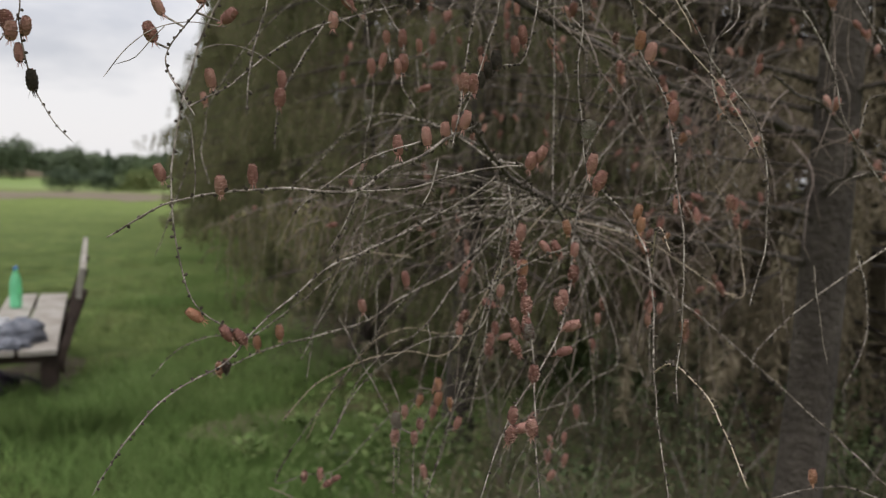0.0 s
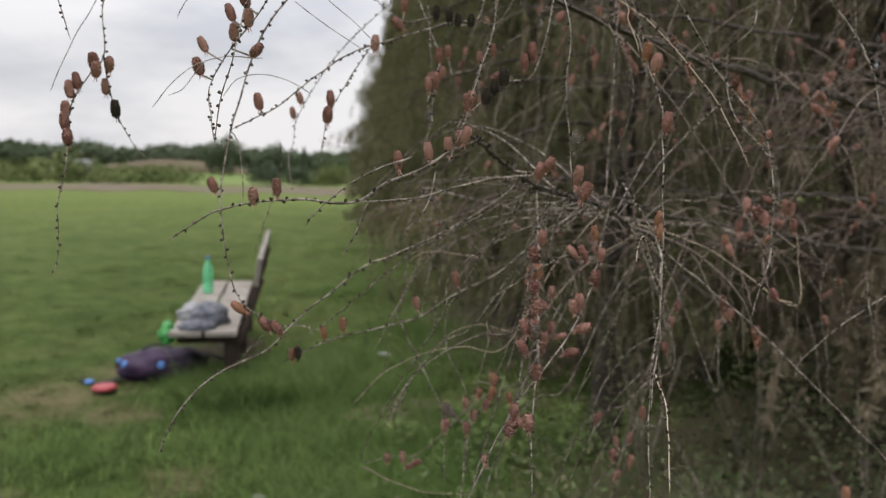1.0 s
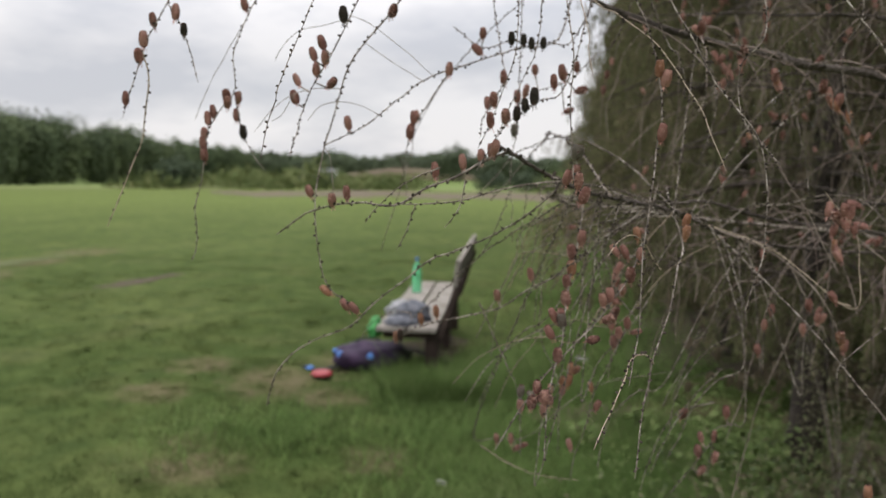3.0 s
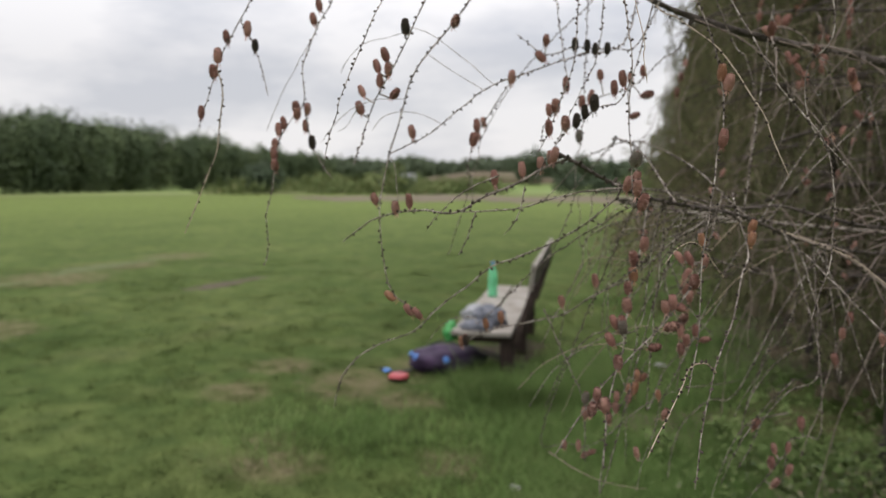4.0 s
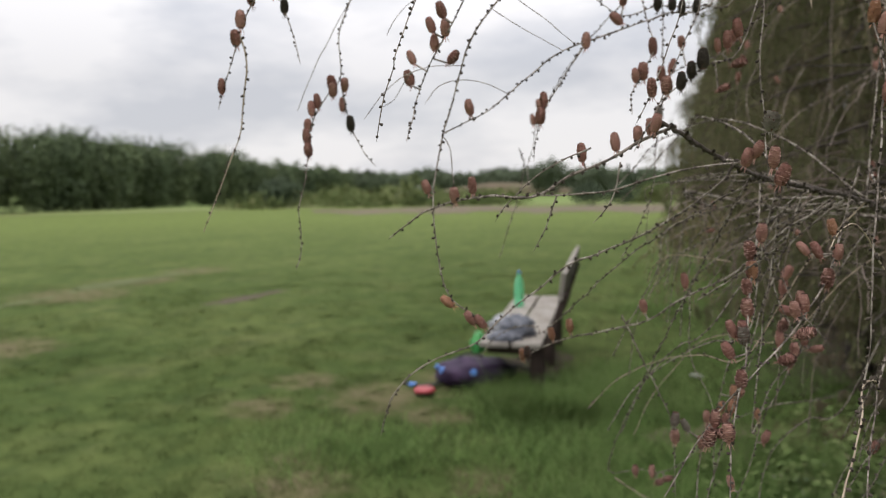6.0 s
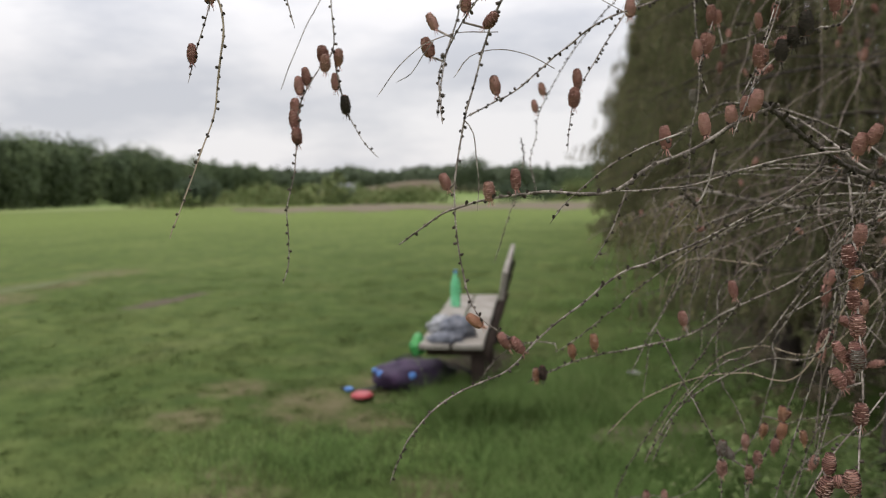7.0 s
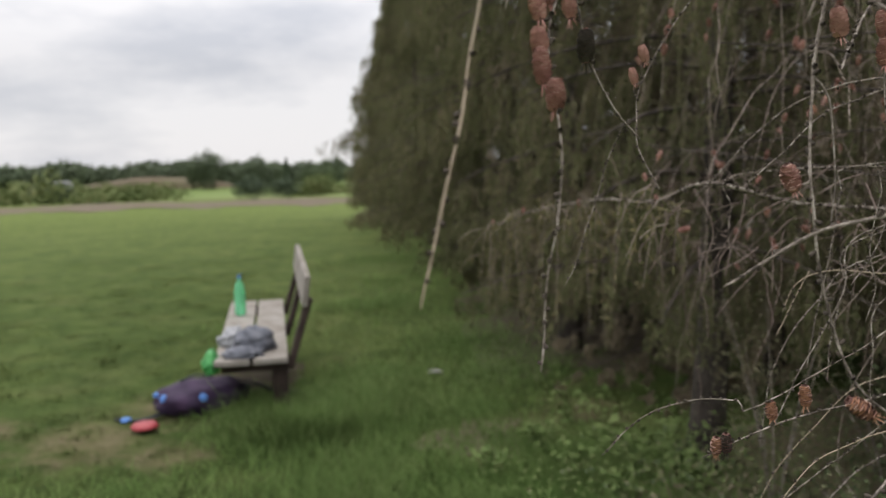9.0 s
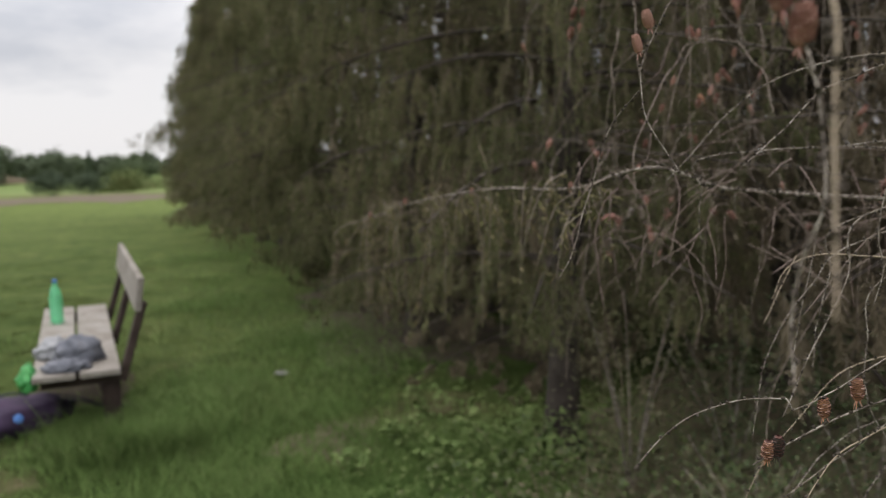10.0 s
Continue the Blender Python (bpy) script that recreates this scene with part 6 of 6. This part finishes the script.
# ---- far country ----
def leaf_cloud(centre, radii, n, size, rng):
    """Leafy clumps over a lumpy crown: many small four-cornered sprays, thickest at its skin."""
    d = rng.standard_normal((n, 3))
    d /= np.linalg.norm(d, axis=1, keepdims=True)
    k = 1 + 0.22 * np.sin(d[:, 0] * 5 + centre[0]) * np.cos(d[:, 1] * 4 + centre[1]) + 0.14 * np.sin(d[:, 2] * 7 + d[:, 0] * 6)
    c = centre + d * radii * (k * rng.uniform(0.72, 1.03, n))[:, None]
    a = np.cross(d + rng.standard_normal((n, 3)) * 0.5, rng.standard_normal((n, 3)))
    a /= np.linalg.norm(a, axis=1, keepdims=True) + 1e-9
    b = np.cross(d + rng.standard_normal((n, 3)) * 0.35, a)
    b /= np.linalg.norm(b, axis=1, keepdims=True) + 1e-9
    s = (size * rng.uniform(0.5, 1.2, n))[:, None]
    v = np.stack([c - a * s, c - b * s * 0.8, c + a * s, c + b * s * 0.8], 1).reshape(-1, 3)
    return v


def quads(v):
    return np.arange(len(v)).reshape(-1, 4)


def build_woods():
    rng = np.random.default_rng(51)
    v = []
    for _ in range(190):
        b = rng.uniform(47, 96)
        near = rng.random() ** 0.8
        d0 = np.interp(b, (47, 52, 58, 62, 72, 96), (215, 190, 150, 128, 108, 100))
        d = d0 + near * 30
        top_el = np.interp(b, (47, 50, 61.5, 71.5, 96), (0.55, 0.95, 2.70, 3.75, 4.8))
        x, y = polar(b, d)
        z = float(ground_z(np.array(x), np.array(y)))
        top = 1.64 + d * math.tan(radians(top_el)) - z
        h = top * rng.uniform(0.78, 1.03)
        w = h * rng.uniform(0.26, 0.36)
        leaf = 0.16 + d * 0.0008
        v.append(leaf_cloud(np.array((x, y, z + h * 0.62)), np.array((w, w, h * 0.38)), 1100, leaf, rng))
        v.append(leaf_cloud(np.array((x, y, z + h * 0.26)), np.array((w * 0.95, w * 0.95, h * 0.28)), 420, leaf, rng))
    v = np.vstack(v)
    tagged(new("woods", mesh_of("woods", v, quads(v), M_WOODS)), "dense dark green broadleaf wood along the meadow", "woods", kind="stuff")
    v = []
    for _ in range(150):
        b = rng.uniform(12, 52)
        d = rng.uniform(270, 330)
        x, y = polar(b, d)
        z = float(ground_z(np.array(x), np.array(y)))
        el = 0.18 + 0.22 * math.sin(b * 1.7) * math.sin(b * 0.6 + 1) + rng.uniform(-0.12, 0.16)
        h = 1.64 + d * math.tan(radians(el)) - z
        w = rng.uniform(3.5, 6.5)
        v.append(leaf_cloud(np.array((x, y, z + h * 0.5)), np.array((w, w, h * 0.5)), 260, 0.9, rng))
    v = np.vstack(v)
    tagged(new("distant_trees", mesh_of("distant_trees", v, quads(v), M_FARWOOD)), "hazy line of trees on the skyline", "trees", kind="stuff")
    v = []
    for _ in range(120):
        b = rng.uniform(20, 55)
        if 26 < b < 35:
            continue
        d = rng.uniform(88, 175) + max(0, 40 - b)
        x, y = polar(b, d)
        z = float(ground_z(np.array(x), np.array(y)))
        h = rng.uniform(0.6, 2.6) * (1.0 if rng.random() < 0.75 else 1.5)
        w = rng.uniform(1.6, 4.2)
        v.append(leaf_cloud(np.array((x, y, z + h * 0.42)), np.array((w, w, h * 0.58)), 260, 0.24, rng))
    v = np.vstack(v)
    tagged(new("scrub", mesh_of("scrub", v, quads(v), M_SCRUB)), "olive scrub and young trees past the meadow", "scrub", kind="stuff")


def build_heath_strip():
    """The rough brown strip between the lawn and the scrub."""
    rng = np.random.default_rng(77)
    k = 60
    verts, faces = [], []
    for i in range(k + 1):
        b = 18 + 32 * i / k
        narrow = min(1.0, (k - i) / 8.0)
        inner = 55 + 3 * math.sin(b * 0.9) + rng.uniform(-2, 2) + 12 * (1 - narrow)
        outer = 82 + 5 * math.sin(b * 0.5 + 1) + rng.uniform(-2, 2) - 12 * (1 - narrow)
        for j in range(5):
            d = inner + (outer - inner) * j / 4
            x, y = polar(b, d)
            verts.append((x, y, float(ground_z(np.array(x), np.array(y))) + (0.10 if 0 < j < 4 else 0.02)))
    for i in range(k):
        for j in range(4):
            a = i * 5 + j
            faces.append((a, a + 1, a + 6, a + 5))
    tagged(new("heath_strip", mesh_of("heath_strip", verts, faces, M_HEATH, True)), "strip of rough brown ground past the lawn", "ground", kind="structure")


build_heath_strip()


def leafy(name, bearing, dist, high, wide, material, label, category, lobes=5, seed=0, trunk=True):
    """A broadleaf tree or bush: trunk and a crown of several leafy lobes."""
    rng = np.random.default_rng(seed)
    x, y = polar(bearing, dist)
    z = float(ground_z(np.array(x), np.array(y)))
    t = root(name, x, y, z, label, category)
    if trunk:
        p = np.array([(0, 0, -0.3), (0.1, 0, high * 0.3), (0, 0.1, high * 0.75)])
        v, f = tube(spline(p, 0.6), np.linspace(high * 0.03, high * 0.008, len(spline(p, 0.6))), 8)
        part("trunk", mesh_of("trunk", v, f, M_BARK, True), t)
    v = []
    for i in range(lobes):
        a = 2 * math.pi * i / lobes + rng.uniform(-0.4, 0.4)
        r = wide * 0.28
        c = np.array((r * math.cos(a), r * math.sin(a), high * rng.uniform(0.38, 0.62)))
        v.append(leaf_cloud(c, np.array((wide * 0.30, wide * 0.30, high * 0.30)), 300, high * 0.045, rng))
    v.append(leaf_cloud(np.array((0, 0, high * 0.62)), np.array((wide * 0.33, wide * 0.33, high * 0.38)), 420, high * 0.045, rng))
    v.append(leaf_cloud(np.array((0, 0, high * 0.25)), np.array((wide * 0.45, wide * 0.45, high * 0.26)), 320, high * 0.045, rng))
    v = np.vstack(v)
    part("crown", mesh_of("crown", v, quads(v), material), t)


def spire(bearing, dist, high, wide):
    rng = np.random.default_rng(3)
    x, y = polar(bearing, dist)
    z = float(ground_z(np.array(x), np.array(y)))
    t = root("conifer", x, y, z, "slim dark conifer on the skyline", "tree")
    v, f = tube(np.array([(0, 0, -0.2), (0, 0, high * 0.9)]), np.array((0.25, 0.05)), 6)
    part("trunk", mesh_of("trunk", v, f, M_BARK), t)
    v = np.vstack([leaf_cloud(np.array((0, 0, high * s)), np.array((wide * (1.06 - s), wide * (1.06 - s), high * 0.09)), 120, 0.4, rng) for s in np.linspace(0.15, 0.95, 10)])
    part("crown", mesh_of("crown", v, quads(v), M_BUSH), t)


build_woods()
leafy("tree", 32.6, 235, 11.2, 12, M_FARWOOD, "large round tree standing over the skyline", "tree", seed=1)
leafy("tree", 29.0, 235, 9.6, 9, M_FARWOOD, "round tree standing over the skyline", "tree", seed=3)
leafy("tree", 24.5, 230, 7.4, 12, M_WOODS, "broad green tree on the skyline", "tree", seed=4)
spire(27.0, 225, 8.3, 1.7)
leafy("bush", 52.2, 92, 3.8, 4.6, M_BUSH, "dark round bush at the meadow's edge", "bush", seed=5, trunk=False)
leafy("bush", 29.7, 84, 2.6, 3.6, M_BUSH, "dark bush at the meadow's edge", "bush", seed=6, trunk=False)
leafy("bush", 27.4, 88, 2.4, 4.2, M_BUSH, "dark bush at the meadow's edge", "bush", seed=7, trunk=False)
leafy("bush", 25.0, 100, 2.8, 4.6, M_SCRUB, "green bush at the meadow's edge", "bush", seed=8, trunk=False)
leafy("bush", 42.5, 96, 2.6, 4.4, M_BUSH, "dark bush at the meadow's edge", "bush", seed=9, trunk=False)
leafy("bush", 37.5, 100, 2.3, 5.0, M_SCRUB, "green bush at the meadow's edge", "bush", seed=10, trunk=False)
leafy("bush", 47.0, 104, 2.2, 4.4, M_SCRUB, "green bush at the meadow's edge", "bush", seed=11, trunk=False)


def build_bank():
    """A long brown bank before the skyline trees."""
    x, y = polar(35.6, 255)
    bm = bmesh.new()
    bmesh.ops.create_icosphere(bm, subdivisions=4, radius=1.0)
    for v in bm.verts:
        k = 1 + 0.12 * noise.noise(v.co * 2.3)
        v.co = Vector((v.co.x * 24 * k, v.co.y * 8, v.co.z * 4.3 * k))
    ob = new("bank", from_bm("bank", bm, M_HEATH, True))
    ob.matrix_basis = pose(x, y, -5.6, 0, 0, 35.6)
    tagged(ob, "long low bank of brown heath", "bank", kind="structure")


build_bank()


def build_barn():
    x, y = polar(41.7, 238)
    z = float(ground_z(np.array(x), np.array(y)))
    barn = root("barn", x, y, z - 1.6, "small white farm building far across the fields", "building", turn=41.7)
    bm = bmesh.new()
    bmesh.ops.create_cube(bm, size=1)
    bmesh.ops.scale(bm, vec=(4.6, 4.0, 4.2), verts=bm.verts)
    bmesh.ops.translate(bm, vec=(0, 0, 1.9), verts=bm.verts)
    part("wall", from_bm("wall", bm, M_PAINT), barn)
    bm = bmesh.new()
    a = [bm.verts.new(p) for p in ((-2.5, -2.3, 4.0), (2.5, -2.3, 4.0), (2.5, 2.3, 4.0), (-2.5, 2.3, 4.0), (-2.5, 0, 4.9), (2.5, 0, 4.9))]
    for q in ((0, 1, 5, 4), (2, 3, 4, 5), (0, 4, 3), (1, 2, 5), (0, 3, 2, 1)):
        bm.faces.new([a[i] for i in q])
    part("roof", from_bm("roof", bm, M_SLATE), barn, "grey pitched roof")


build_barn()
